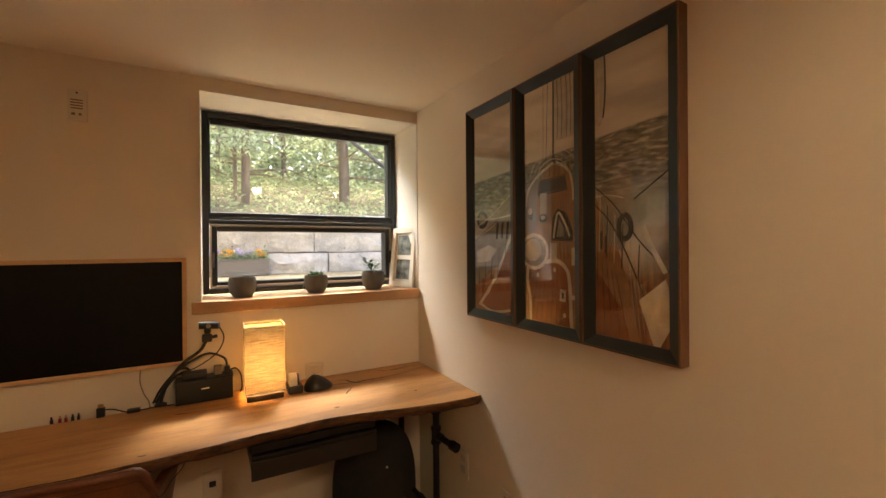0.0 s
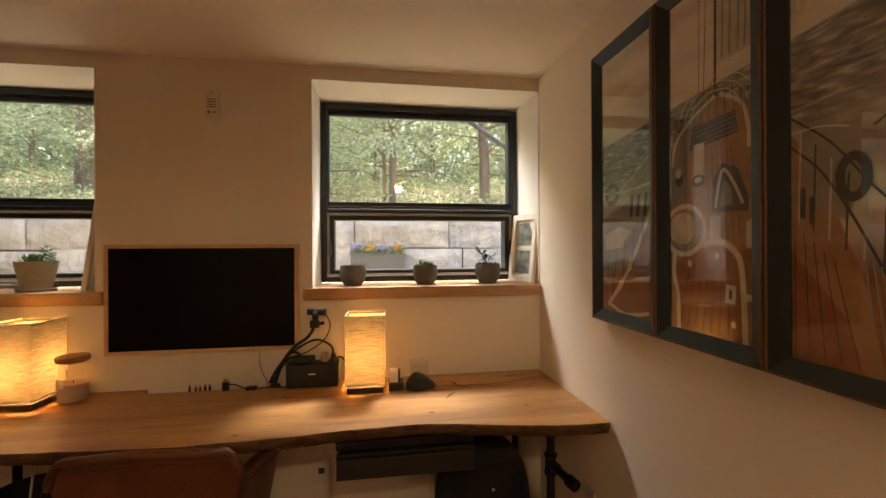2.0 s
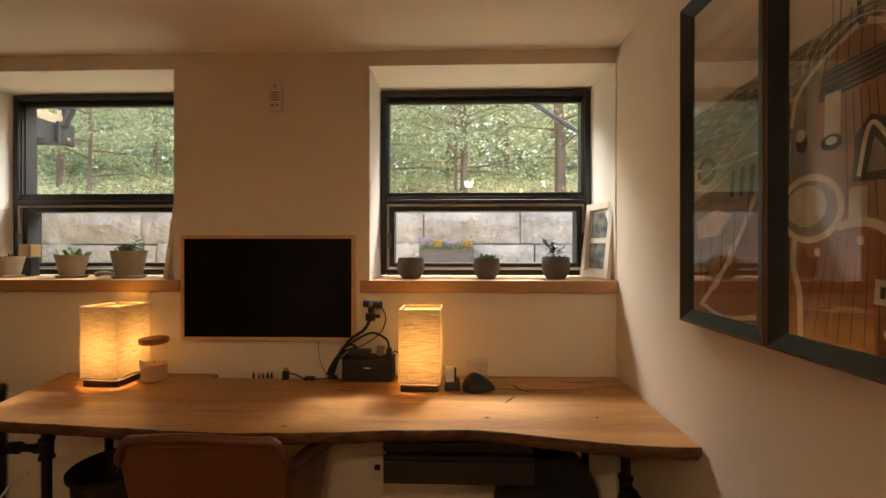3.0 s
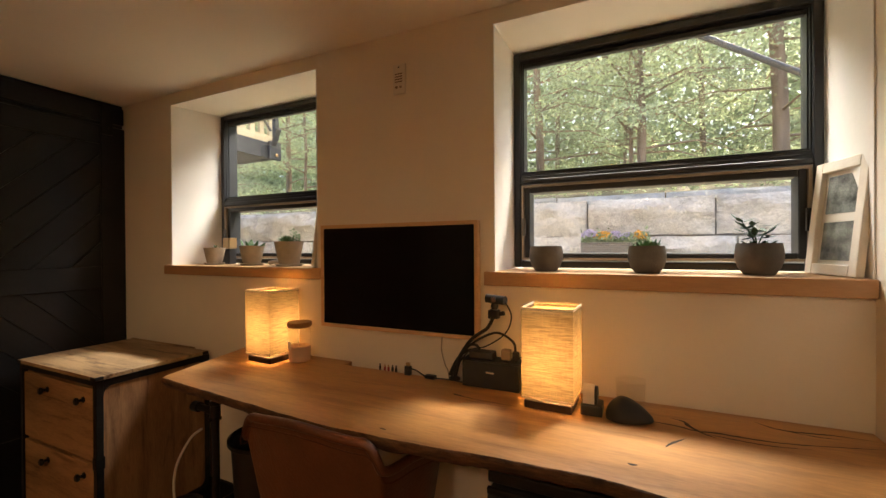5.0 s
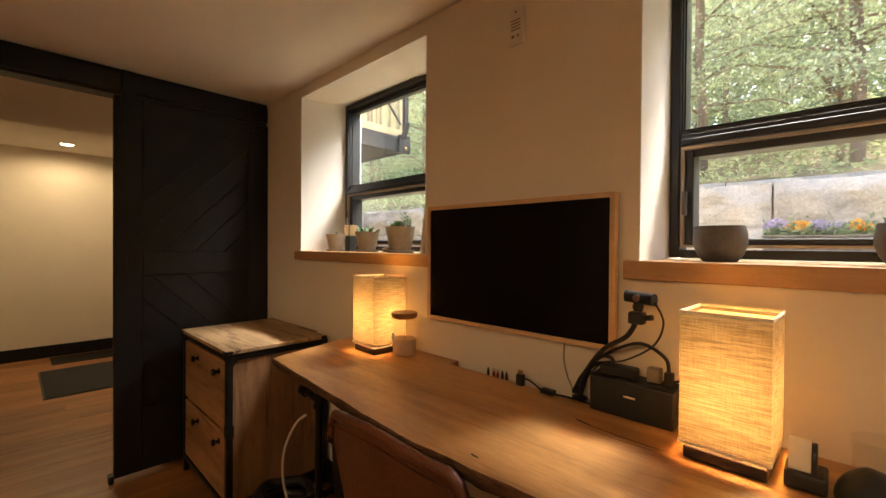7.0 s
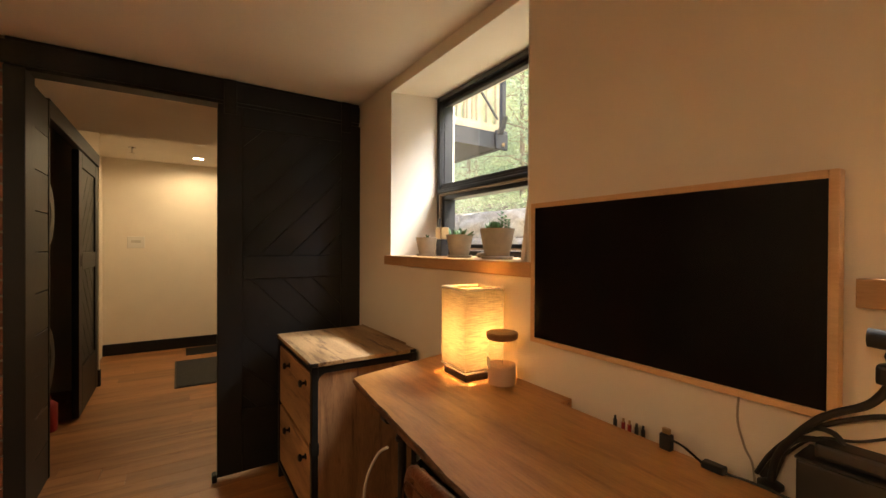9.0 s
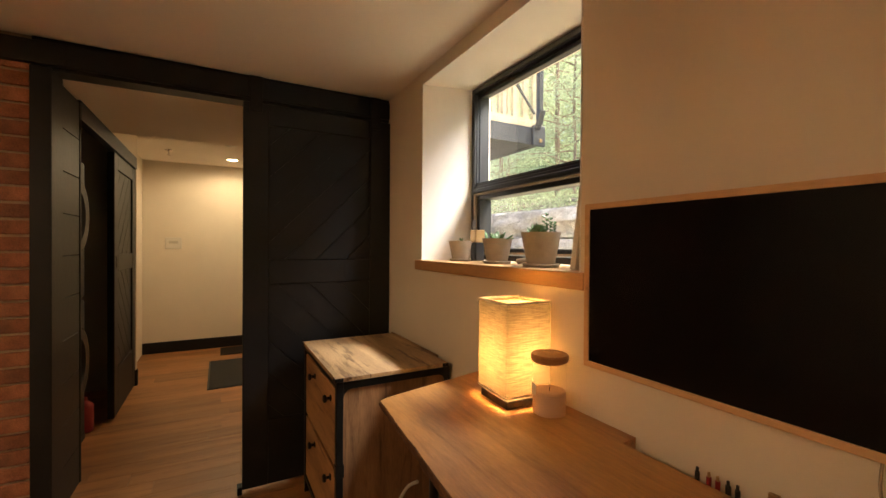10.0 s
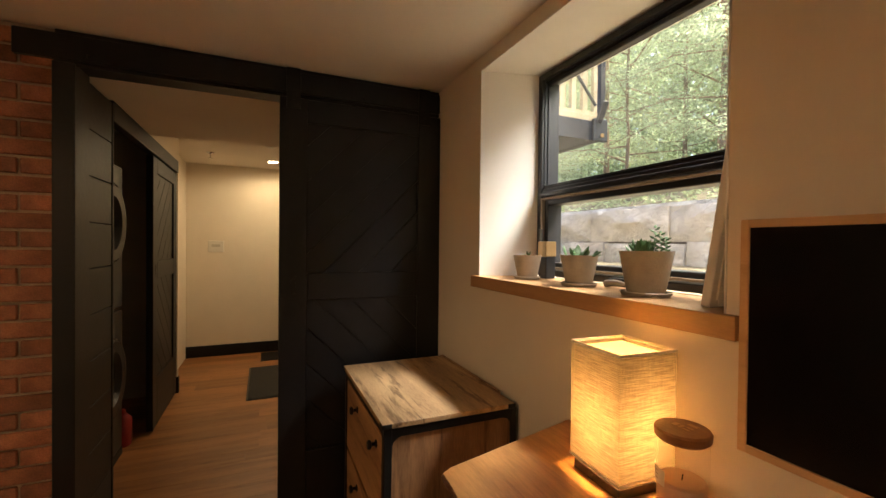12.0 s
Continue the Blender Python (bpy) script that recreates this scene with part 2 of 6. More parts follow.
STONE = mat("granite_block", (0.60, 0.555, 0.485), 0.9, var=0.22, scale=5, bump=1.0, bump_scale=9, rand=0.10, fine=0.12, depth=0.06)
EARTH = mat("forest_floor", (0.26, 0.21, 0.12), 0.95, var=0.5, scale=3, bump=0.8, bump_scale=20, fine=0.3)
TRUNK = mat("tree_bark", (0.32, 0.23, 0.16), 0.95, var=0.4, scale=6, bump=0.9, bump_scale=25, stretch=(1, 1, 0.25))
DECK_WOOD = wood("weathered_deck_wood", (0.34, 0.27, 0.15), (0.60, 0.52, 0.34), 'X', 6.0, 0.8)
DECK_STEEL = mat("dark_grey_steel", (0.07, 0.07, 0.07), 0.5, 0.3, var=0.2, scale=5)
MAT_GREY = mat("dark_doormat", (0.035, 0.035, 0.034), 0.95, var=0.3, scale=60, bump=0.6, bump_scale=250)


def leaf_mat(name, base, rand=0.35):
    m = bpy.data.materials.new(name)
    m.use_nodes = True
    n, l = m.node_tree.nodes, m.node_tree.links
    n.remove(n["Principled BSDF"])
    g = n.new("ShaderNodeNewGeometry")
    mr = n.new("ShaderNodeMapRange")
    mr.inputs["To Min"].default_value, mr.inputs["To Max"].default_value = 1 - rand, 1 + rand
    l.new(g.outputs["Random Per Island"], mr.inputs["Value"])
    vs = n.new("ShaderNodeVectorMath")
    vs.operation = 'SCALE'
    vs.inputs[0].default_value = base
    l.new(mr.outputs[0], vs.inputs["Scale"])
    tl, df, mx = n.new("ShaderNodeBsdfTranslucent"), n.new("ShaderNodeBsdfDiffuse"), n.new("ShaderNodeMixShader")
    mx.inputs[0].default_value = 0.5
    l.new(vs.outputs[0], tl.inputs[0])
    l.new(vs.outputs[0], df.inputs[0])
    l.new(tl.outputs[0], mx.inputs[1])
    l.new(df.outputs[0], mx.inputs[2])
    l.new(mx.outputs[0], n["Material Output"].inputs[0])
    return m


LEAF = leaf_mat("tree_leaf", (0.50, 0.56, 0.36))
LEAF_YELLOW = leaf_mat("bush_leaf", (0.54, 0.58, 0.34))
PURPLE = leaf_mat("purple_petal", (0.52, 0.46, 0.62), 0.3)
ORANGE = leaf_mat("orange_petal", (0.80, 0.46, 0.11), 0.25)
LEAF_DARK = leaf_mat("flower_leaf", (0.28, 0.34, 0.21))


# ---- mesh helpers ----
def bx(bm, x0, x1, y0, y1, z0, z1, bevel=0.0, seg=1):
    vs = [bm.verts.new(c) for c in ((x0, y0, z0), (x1, y0, z0), (x1, y1, z0), (x0, y1, z0), (x0, y0, z1), (x1, y0, z1), (x1, y1, z1), (x0, y1, z1))]
    fs = [bm.faces.new([vs[i] for i in q]) for q in ((3, 2, 1, 0), (4, 5, 6, 7), (0, 1, 5, 4), (1, 2, 6, 5), (2, 3, 7, 6), (3, 0, 4, 7))]
    if bevel:
        es = list({e for f in fs for e in f.edges})
        bmesh.ops.bevel(bm, geom=es, offset=bevel, segments=seg, affect='EDGES', profile=0.6)
    return bm


def box(x0, x1, y0, y1, z0, z1, bevel=0.0, seg=1):
    return bx(bmesh.new(), x0, x1, y0, y1, z0, z1, bevel, seg)


def lathe(profile, n=28, center=(0, 0), bm=None, closed=False):
    """Turn (radius, z) pairs about the upright axis through center."""
    bm = bm or bmesh.new()
    rings = []
    for r, z in profile:
        if r < 1e-5:
            rings.append([bm.verts.new((center[0], center[1], z))])
        else:
            rings.append([bm.verts.new((center[0] + r * math.cos(2 * math.pi * i / n), center[1] + r * math.sin(2 * math.pi * i / n), z)) for i in range(n)])
    for a, b in zip(rings, rings[1:]):
        for i in range(n):
            k = (i + 1) % n
            q = [a[i % len(a)], a[k % len(a)], b[k % len(b)], b[i % len(b)]]
            q = list(dict.fromkeys(q))
            if len(q) > 2:
                bm.faces.new(q)
    return bm


def tube(points, r, n=8, bm=None, taper=None, cap=True):
    """A round tube along points."""
    bm = bm or bmesh.new()
    pts = [Vector(p) for p in points]
    rings = []
    side = None
    for i, p in enumerate(pts):
        d = (pts[min(i + 1, len(pts) - 1)] - pts[max(i - 1, 0)]).normalized()
        if side is None:
            side = d.orthogonal().normalized()
        side = (side - d * side.dot(d)).normalized()
        up = d.cross(side)
        rad = r if taper is None else r + (taper - r) * i / (len(pts) - 1)
        rings.append([bm.verts.new(p + rad * (math.cos(2 * math.pi * k / n) * side + math.sin(2 * math.pi * k / n) * up)) for k in range(n)])
    for a, b in zip(rings, rings[1:]):
        for k in range(n):
            bm.faces.new((a[k], a[(k + 1) % n], b[(k + 1) % n], b[k]))
    if cap:
        bm.faces.new(rings[0][::-1])
        bm.faces.new(rings[-1])
    return bm


def curve_pts(ctrl, n=8):
    """A smooth line through control points."""
    c = [Vector(p) for p in ctrl]
    out = []
    for i in range(len(c) - 1):
        p0, p1, p2, p3 = c[max(i - 1, 0)], c[i], c[i + 1], c[min(i + 2, len(c) - 1)]
        for k in range(n):
            t = k / n
            out.append(0.5 * ((2 * p1) + (p2 - p0) * t + (2 * p0 - 5 * p1 + 4 * p2 - p3) * t * t + (3 * p1 - p0 - 3 * p2 + p3) * t ** 3))
    return out + [c[-1]]


def mesh_ob(name, bm, material, smooth=False):
    bmesh.ops.recalc_face_normals(bm, faces=bm.faces)
    me = bpy.data.meshes.new(name)
    bm.to_mesh(me)
    bm.free()
    me.materials.append(material)
    if smooth:
        for p in me.polygons:
            p.use_smooth = True
        me.set_sharp_from_angle(angle=radians(40))
    return new(name, me)


def part(name, bm, material, parent, label="", smooth=False):
    ob = mesh_ob(name, bm, material, smooth)
    ob.parent = parent
    ob.matrix_parent_inverse = parent.matrix_world.inverted()
    if label:
        ob["label"] = label
    return ob


def thing(name, at, label, category, group="", kind=""):
    ob = new(name)
    ob.empty_display_size = 0.05
    ob.matrix_world = pose(*at)
    return tagged(ob, label, category, group, kind)


def setting(name, bm, material, label, category):
    return tagged(mesh_ob(name, bm, material), label, category, kind="structure")


# ---- large structure ----
CEIL, WY, EX, DX = 2.090, 3.0, 1.42, -1.83     # ceiling, window wall, east wall, brick wall face
SOUTH = -1.0

# window wall with two deep openings
W1 = dict(x0=-1.375, x1=-0.36, z0=1.13, z1=2.032, fx0=-1.315, fx1=-0.345)
W2 = dict(x0=0.434, x1=1.42, z0=1.13, z1=2.036, fx0=0.434, fx1=1.405)
OUT = 3.40
bm = bmesh.new()
bx(bm, -1.95, EX + 0.15, WY, OUT, -0.1, 1.13)
bx(bm, -1.95, W1["x0"], WY, OUT, 1.13, 2.4)
bx(bm, W1["x1"], W2["x0"], WY, OUT, 1.13, 2.4)
bx(bm, W1["x0"], W1["x1"], WY, OUT, W1["z1"], 2.4)
bx(bm, W2["x0"], EX, WY, OUT, W2["z1"], 2.4)
bx(bm, EX, EX + 0.15, WY, OUT, 1.13, 2.4)
setting("wall_north", bm, PLASTER, "warm white plastered wall with two deep windows", "wall")
setting("wall_east", box(EX, EX + 0.15, SOUTH - 0.15, WY, -0.1, 2.4), PLASTER, "warm white plastered side wall", "wall")
setting("wall_south", box(DX - 0.12, EX, SOUTH - 0.15, SOUTH, -0.1, 2.4), PLASTER, "plain warm white wall", "wall")
setting("ceiling", box(-1.95, EX + 0.15, SOUTH - 0.15, WY, CEIL, 2.4), CEILING, "flat painted ceiling", "ceiling")
setting("floor", box(-5.3, EX + 0.15, SOUTH - 0.15, 3.5, -0.12, -0.022), MORTAR, "subfloor below oak planks", "floor")
# thin white lining of the reveals
def reveal(name, w):
    bm = bmesh.new()
    b = 0.004
    y0, y1 = WY - 0.002, 3.25
    v = lambda *c: bm.verts.new(c)
    # splayed jamb linings
    for xa, xb, s in ((w["x0"], w["fx0"], 1), (w["x1"], w["fx1"], -1)):
        q = [(xa + s * 0.0005, y0), (xa + s * b, y0), (xb + s * b, y1), (xb - s * 0.0005 if abs(xa - xb) < 0.01 else xa, y1)]
        lo = [v(x, y, 1.13) for x, y in q]
        hi = [v(x, y, w["z1"] - b) for x, y in q]
        for i in range(4):
            k = (i + 1) % 4
            bm.faces.new((lo[i], lo[k], hi[k], hi[i]))
        bm.faces.new(hi)
        bm.faces.new(lo[::-1])
    bx(bm, w["x0"], w["x1"], y0, y1, w["z1"] - b, w["z1"] - 0.0005)
    return setting(name, bm, REVEAL, "white painted window reveal", "trim")


reveal("trim_reveal", W1)
reveal("trim_reveal", W2)


def window(name, w, label):
    x0, x1 = w["fx0"] + 0.006, w["fx1"] - 0.006
    z0, z1 = 1.176, 2.024
    root = tagged(new(name), label, "window", kind="structure")
    root.matrix_world = pose((x0 + x1) / 2, 3.27, z0)
    fw = 0.026
    m0, m1 = 1.504, 1.550
    y0, y1 = 3.242, 3.33
    bm = bmesh.new()
    for a in ((x0, x0 + fw, z0, z1), (x1 - fw, x1, z0, z1), (x0 + fw, x1 - fw, z1 - 0.026, z1), (x0 + fw, x1 - fw, z0, z0 + 0.024)):
        bx(bm, a[0], a[1], y0, y1, a[2], a[3], 0.003)
    part("window_frame", bm, BLACK_FRAME, root)
    bm = bmesh.new()
    bx(bm, x0 + fw, x1 - fw, y0 - 0.004, y1, m0, m0 + 0.020, 0.003)
    bx(bm, x0 + fw, x1 - fw, y0 + 0.006, y1, m0 + 0.020, m1 - 0.012, 0.002)
    bx(bm, x0 + fw, x1 - fw, y0 + 0.014, y1, m1 - 0.012, m1, 0.002)
    part("mullion", bm, BLACK_FRAME, root)
    # stepped glazing bead of the fixed light
    bm = bmesh.new()
    for o, yy in ((0.0, 3.256), (0.004, 3.270)):
        a0, a1, c0, c1 = x0 + fw + o, x1 - fw - o, m1 + o, z1 - 0.026 - o
        for a in ((a0, a0 + 0.004, c0, c1), (a1 - 0.004, a1, c0, c1), (a0 + 0.004, a1 - 0.004, c1 - 0.004, c1), (a0 + 0.004, a1 - 0.004, c0, c0 + 0.004)):
            bx(bm, a[0], a[1], yy, 3.325, a[2], a[3])
    part("glazing_bead", bm, BLACK_FRAME, root)
    bm = bmesh.new()
    bx(bm, x0 + fw + 0.009, x1 - fw - 0.009, 3.262, 3.284, z1 - 0.053, z1 - 0.036, 0.003)
    part("blind_cassette", bm, BLACK_FRAME, root, "slim black bar under the window head")
    pane = part("pane", box(x0 + fw + 0.004, x1 - fw - 0.004, 3.286, 3.292, m1 + 0.004, z1 - 0.030), WINDOW_GLASS, root, "clear fixed upper pane")
    pane.visible_shadow = False
    # awning sash
    s0, s1, c0, c1 = x0 + fw + 0.004, x1 - fw - 0.004, z0 + 0.030, m0 - 0.004
    bm = bmesh.new()
    gk = 0.008
    for a in ((s0, s0 + gk, c0, c1), (s1 - gk, s1, c0, c1), (s0 + gk, s1 - gk, c1 - gk, c1), (s0 + gk, s1 - gk, c0, c0 + gk)):
        bx(bm, a[0], a[1], 3.238, 3.262, a[2], a[3])
    part("gasket", bm, mat("sash_gasket", (0.33, 0.27, 0.2), 0.6), root, "tan weatherstrip round the awning sash")
    s0, s1, c0, c1 = s0 + gk, s1 - gk, c0 + gk, c1 - gk
    fw2 = 0.022
    bm = bmesh.new()
    for a in ((s0, s0 + fw2, c0, c1), (s1 - fw2, s1, c0, c1), (s0 + fw2, s1 - fw2, c1 - fw2, c1), (s0 + fw2, s1 - fw2, c0, c0 + 0.018)):
        bx(bm, a[0], a[1], 3.252, 3.325, a[2], a[3], 0.003)
    sash = part("sash", bm, BLACK_FRAME, root, "black awning sash")
    pane = part("pane", box(s0 + fw2 - 0.004, s1 - fw2 + 0.004, 3.292, 3.298, c0 + 0.014, c1 - fw2 + 0.004), WINDOW_GLASS, sash, "clear lower pane")
    pane.visible_shadow = False
    part("latch", box(x0 + 0.036, x0 + 0.048, 3.222, 3.240, 1.30, 1.37, 0.003, 2), mat("latch_grey", (0.12, 0.11, 0.10), 0.4, 0.5), root, "small lever latch")
    part("latch", box(x1 - 0.048, x1 - 0.036, 3.222, 3.240, 1.30, 1.37, 0.003, 2), BLACK_METAL, root, "small lever latch")
    part("crank", box((x0 + x1) / 2 - 0.04, (x0 + x1) / 2 + 0.04, 3.205, 3.241, 1.178, 1.198, 0.006, 2), BLACK_METAL, root, "black crank housing")
    return root


window("window_1", W1, "black framed window with awning sash beside the barn door")
window("window_2", W2, "black framed window with awning sash in the corner")


def sill(name, x0, x1, deep):
    bm = bmesh.new()
    bx(bm, x0, x1, WY - 0.022, WY - 0.0005, 1.124, 1.172, 0.003, 2)
    bx(bm, deep[0], deep[1], WY - 0.0005, 3.241, 1.1305, 1.1718)
    return setting(name, bm, SILL_OAK, "oak window sill board", "sill")


sill("window_sill_1", -1.412, -0.330, (-1.372, -0.362))
sill("window_sill_2", 0.403, 1.418, (0.437, 1.418))

# hall beyond the barn door
HX = -5.19
bm = bmesh.new()
bx(bm, HX - 0.12, HX, 0.2, 3.5, -0.1, 2.4)
setting("wall_hall_end", bm, PLASTER, "cream plastered hall end wall", "wall")
bm = bmesh.new()
bx(bm, HX, -4.02, 1.25, 1.37, -0.1, 2.4)
bx(bm, -4.02, -3.98, 0.6, 1.49, -0.1, 2.4)
setting("wall_hall_side", bm, PLASTER, "cream plastered hall side wall", "wall")
setting("wall_hall_far", box(HX, DX - 0.12, 3.4, 3.52, -0.1, 2.4), PLASTER, "plain cream hall wall", "wall")
setting("ceiling_hall", box(HX, -3.04, 0.6, 3.4, 2.178, 2.4), CEILING, "flat white hall ceiling", "ceiling")
setting("ceiling_soffit", box(-3.04, -1.95, 0.6, 3.4, 1.985, 2.4), CEILING, "lowered painted soffit over the doorway", "ceiling")
setting("wall_closet_back", box(-4.02, -2.0, 0.55, 0.6, -0.1, 2.2), BLACK_PAINT, "dark closet back wall", "wall")
bm = bmesh.new()
bx(bm, HX + 0.0005, HX + 0.018, 1.372, 3.4, 0.0, 0.125, 0.004)
bx(bm, -4.30, -4.02, 1.3705, 1.388, 0.0, 0.125, 0.004)
bx(bm, -4.02, -3.975, 1.3705, 1.50, 0.0, 0.14, 0.004)
setting("baseboard_hall", bm, BLACK_PAINT, "black painted hall baseboard", "baseboard")
bm = bmesh.new()
bx(bm, DX + 0.4, EX - 0.018, WY - 0.016, WY - 0.0005, 0.0, 0.11, 0.003)
bx(bm, EX - 0.016, EX - 0.0005, SOUTH, WY - 0.018, 0.0, 0.11, 0.003)
setting("baseboard", bm, BLACK_PAINT, "black painted baseboard", "baseboard")

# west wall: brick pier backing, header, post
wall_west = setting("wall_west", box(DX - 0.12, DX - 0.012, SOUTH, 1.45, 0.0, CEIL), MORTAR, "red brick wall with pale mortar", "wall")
# plain wall stub; its black stands in for the shade behind the door
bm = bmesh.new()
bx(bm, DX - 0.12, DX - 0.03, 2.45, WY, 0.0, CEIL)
setting("wall_west_stub", bm, BLACK_PAINT, "wall behind the barn door, coloured black for its shade", "wall")
setting("trim_header", box(-1.95, -1.832, 1.45, 2.999, 1.965, CEIL - 0.001), BLACK_PAINT, "black painted door header", "trim")
bm = box(-1.95, -1.806, 1.449, 1.517, 0.0, 1.964, 0.003)
setting("trim_post", bm, BLACK_PAINT, "black painted door post", "trim")

# ---- desk ----
EDGE_X = np.array([-0.695, -0.46, -0.20, 0.10, 0.35, 0.60, 0.85, 1.09, 1.25, 1.415])
EDGE_Y = np.array([2.535, 2.515, 2.490, 2.465, 2.472, 2.492, 2.505, 2.455, 2.420, 2.415])


def front_edge(x):
    smooth = sum(np.interp(x + d, EDGE_X, EDGE_Y) for d in (-0.06, -0.03, 0, 0.03, 0.06)) / 5
    return smooth + 0.004 * noise.noise((x * 9, 0.3, 0)) + 0.002 * noise.noise((x * 31, 1.3, 0))


def back_edge(x):
    return 2.942 if -0.178 < x < 0.52 else 2.994


desk = thing("desk", (0.35, 2.7, 0.0), "live-edge oak slab desk on black pipe legs under the windows", "desk")
bm = bmesh.new()
TOP, THICK = 0.79, 0.046
cols = []
xs = sorted(set([-0.18, -0.176, 0.518, 0.522] + list(np.linspace(-0.80, 1.413, 150))))
for x in xs:
    yb = back_edge(x)
    if x < -0.69:
        yf = 2.535 + (-0.69 - x) / 0.11 * 0.44
        yf = min(yf, yb - 0.01)
    else:
        yf = float(front_edge(x))
    w = 0.006 * noise.noise((x * 14, 4.1, 0)) + 0.004 * noise.noise((x * 47, 2.1, 0))
    prof = [(yb, TOP), (yb - 0.02, TOP), ((yb + yf) / 2, TOP), (yf + 0.03, TOP), (yf + 0.004, TOP - 0.001), (yf + w, TOP - 0.010), (yf + 0.006 - w, TOP - 0.026),
            (yf + 0.022 + 1.5 * w, TOP - THICK + 0.004), (yf + 0.05, TOP - THICK), (yb, TOP - THICK)]
    cols.append([bm.verts.new((x, max(min(y, yb), yf - 0.02), z)) for y, z in prof])
for a, b in zip(cols, cols[1:]):
    for i in range(len(a)):
        k = (i + 1) % len(a)
        bm.faces.new((a[i], b[i], b[k], a[k])).material_index = 1 if 4 <= i <= 7 else 0
bm.faces.new(cols[0])
bm.faces.new(cols[-1][::-1])
top = part("tabletop", bm, OAK, desk, "live-edge oak slab with dark cracks")
top.data.materials.append(BARK)
for p in top.data.polygons:
    p.use_smooth = p.material_index == 1
# dark cracks in the slab
CRACK = mat("crack_fill", (0.035, 0.018, 0.010), 0.7, var=0.3, scale=40)


def crack(ctrl, w):
    pts = curve_pts([(x, y, TOP) for x, y in ctrl], 8)
    bm = bmesh.new()
    prev = None
    for i, p in enumerate(pts):
        s = w * math.sin(math.pi * min(max(i / (len(pts) - 1), 0.04), 0.96)) * (0.7 + 0.6 * abs(noise.noise((p.x * 40, p.y * 40, 0))))
        d = (pts[min(i + 1, len(pts) - 1)] - pts[max(i - 1, 0)]).normalized()
        o = Vector((-d.y, d.x, 0)) * s
        j = 0.003 * noise.noise((p.x * 60, 7, 0))
        cur = [bm.verts.new(p + o + Vector((0, j, 0.0006))), bm.verts.new(p - o + Vector((0, j, 0.0006)))]
        if prev:
            bm.faces.new((prev[0], prev[1], cur[1], cur[0]))
        prev = cur
    part("crack", bm, CRACK, desk)


crack([(0.86, 2.845), (0.92, 2.849), (0.97, 2.845), (1.02, 2.832), (1.07, 2.838), (1.13, 2.835), (1.21, 2.842), (1.33, 2.875), (1.405, 2.898)], 0.0048)
crack([(0.966, 2.895), (0.998, 2.880), (1.007, 2.857), (1.034, 2.823), (1.062, 2.804)], 0.0065)
crack([(0.945, 2.704), (0.963, 2.736), (0.993, 2.773)], 0.0045)
crack([(1.03, 2.828), (1.09, 2.815), (1.17, 2.812), (1.25, 2.83)], 0.0028)
crack([(1.166, 2.957), (1.195, 2.932), (1.24, 2.925), (1.32, 2.939), (1.40, 2.94)], 0.0045)
crack([(1.20, 2.928), (1.27, 2.915), (1.33, 2.918)], 0.0025)
crack([(0.365, 2.813), (0.431, 2.806), (0.507, 2.801), (0.586, 2.80)], 0.0022)
crack([(0.352, 2.822), (0.372, 2.816), (0.400, 2.813)], 0.0045)
crack([(0.40, 2.790), (0.47, 2.783), (0.55, 2.786)], 0.0014)
crack([(0.280, 2.516), (0.291, 2.512), (0.304, 2.512)], 0.0035)
crack([(0.868, 2.592), (0.877, 2.588), (0.888, 2.593)], 0.0055)
crack([(-0.62, 2.90), (-0.58, 2.905), (-0.555, 2.93)], 0.0025)
crack([(1.20, 2.600), (1.207, 2.598), (1.214, 2.601)], 0.004)


def pipe_leg(x, y, stub, z_tee=0.62):
    bm = tube([(x, y, 0.02), (x, y, 0.735)], 0.0135, 14)
    leg = part("leg", bm, BLACK_METAL, desk, "black threaded pipe leg", True)
    part("floor_flange", lathe([(0, 0.0), (0.042, 0.0), (0.042, 0.008), (0.022, 0.012), (0.02, 0.03), (0, 0.03)], 20, (x, y)), BLACK_METAL, leg, "", True)
    part("top_flange", lathe([(0, 0.7435), (0.042, 0.7435), (0.042, 0.736), (0.022, 0.732), (0.02, 0.71), (0, 0.71)], 20, (x, y)), BLACK_METAL, leg, "", True)
    bm = lathe([(0.0136, z_tee - 0.035), (0.021, z_tee - 0.033), (0.021, z_tee - 0.024), (0.018, z_tee - 0.022), (0.018, z_tee + 0.022), (0.021, z_tee + 0.024), (0.021, z_tee + 0.033), (0.0136, z_tee + 0.035)], 16, (x, y))
    p0 = Vector((x, y, z_tee))
    d = Vector(stub)
    tube([p0, p0 + d * 0.034], 0.017, 14, bm)
    tube([p0 + d * 0.03, p0 + d * 0.095], 0.0125, 14, bm)
    tube([p0 + d * 0.09, p0 + d * 0.094, p0 + d * 0.112, p0 + d * 0.122], 0.019, 14, bm)
    part("tee_fitting", bm, BLACK_METAL, leg, "black iron tee with a capped stub", True)


pipe_leg(1.265, 2.530, (0.25, -0.95, -0.12))
pipe_leg(1.250, 2.845, (-1, 0, 0), 0.30)
pipe_leg(-0.535, 2.640, (-1, 0, 0), 0.655)
pipe_leg(-0.535, 2.880, (-1, 0, 0), 0.30)
part("stretcher", tube([(1.256, 2.55, 0.30), (1.252, 2.83, 0.30)], 0.0125, 12), BLACK_METAL, desk, "black pipe stretcher", True)
part("stretcher", tube([(-0.535, 2.66, 0.30), (-0.535, 2.86, 0.30)], 0.0125, 12), BLACK_METAL, desk, "black pipe stretcher", True)

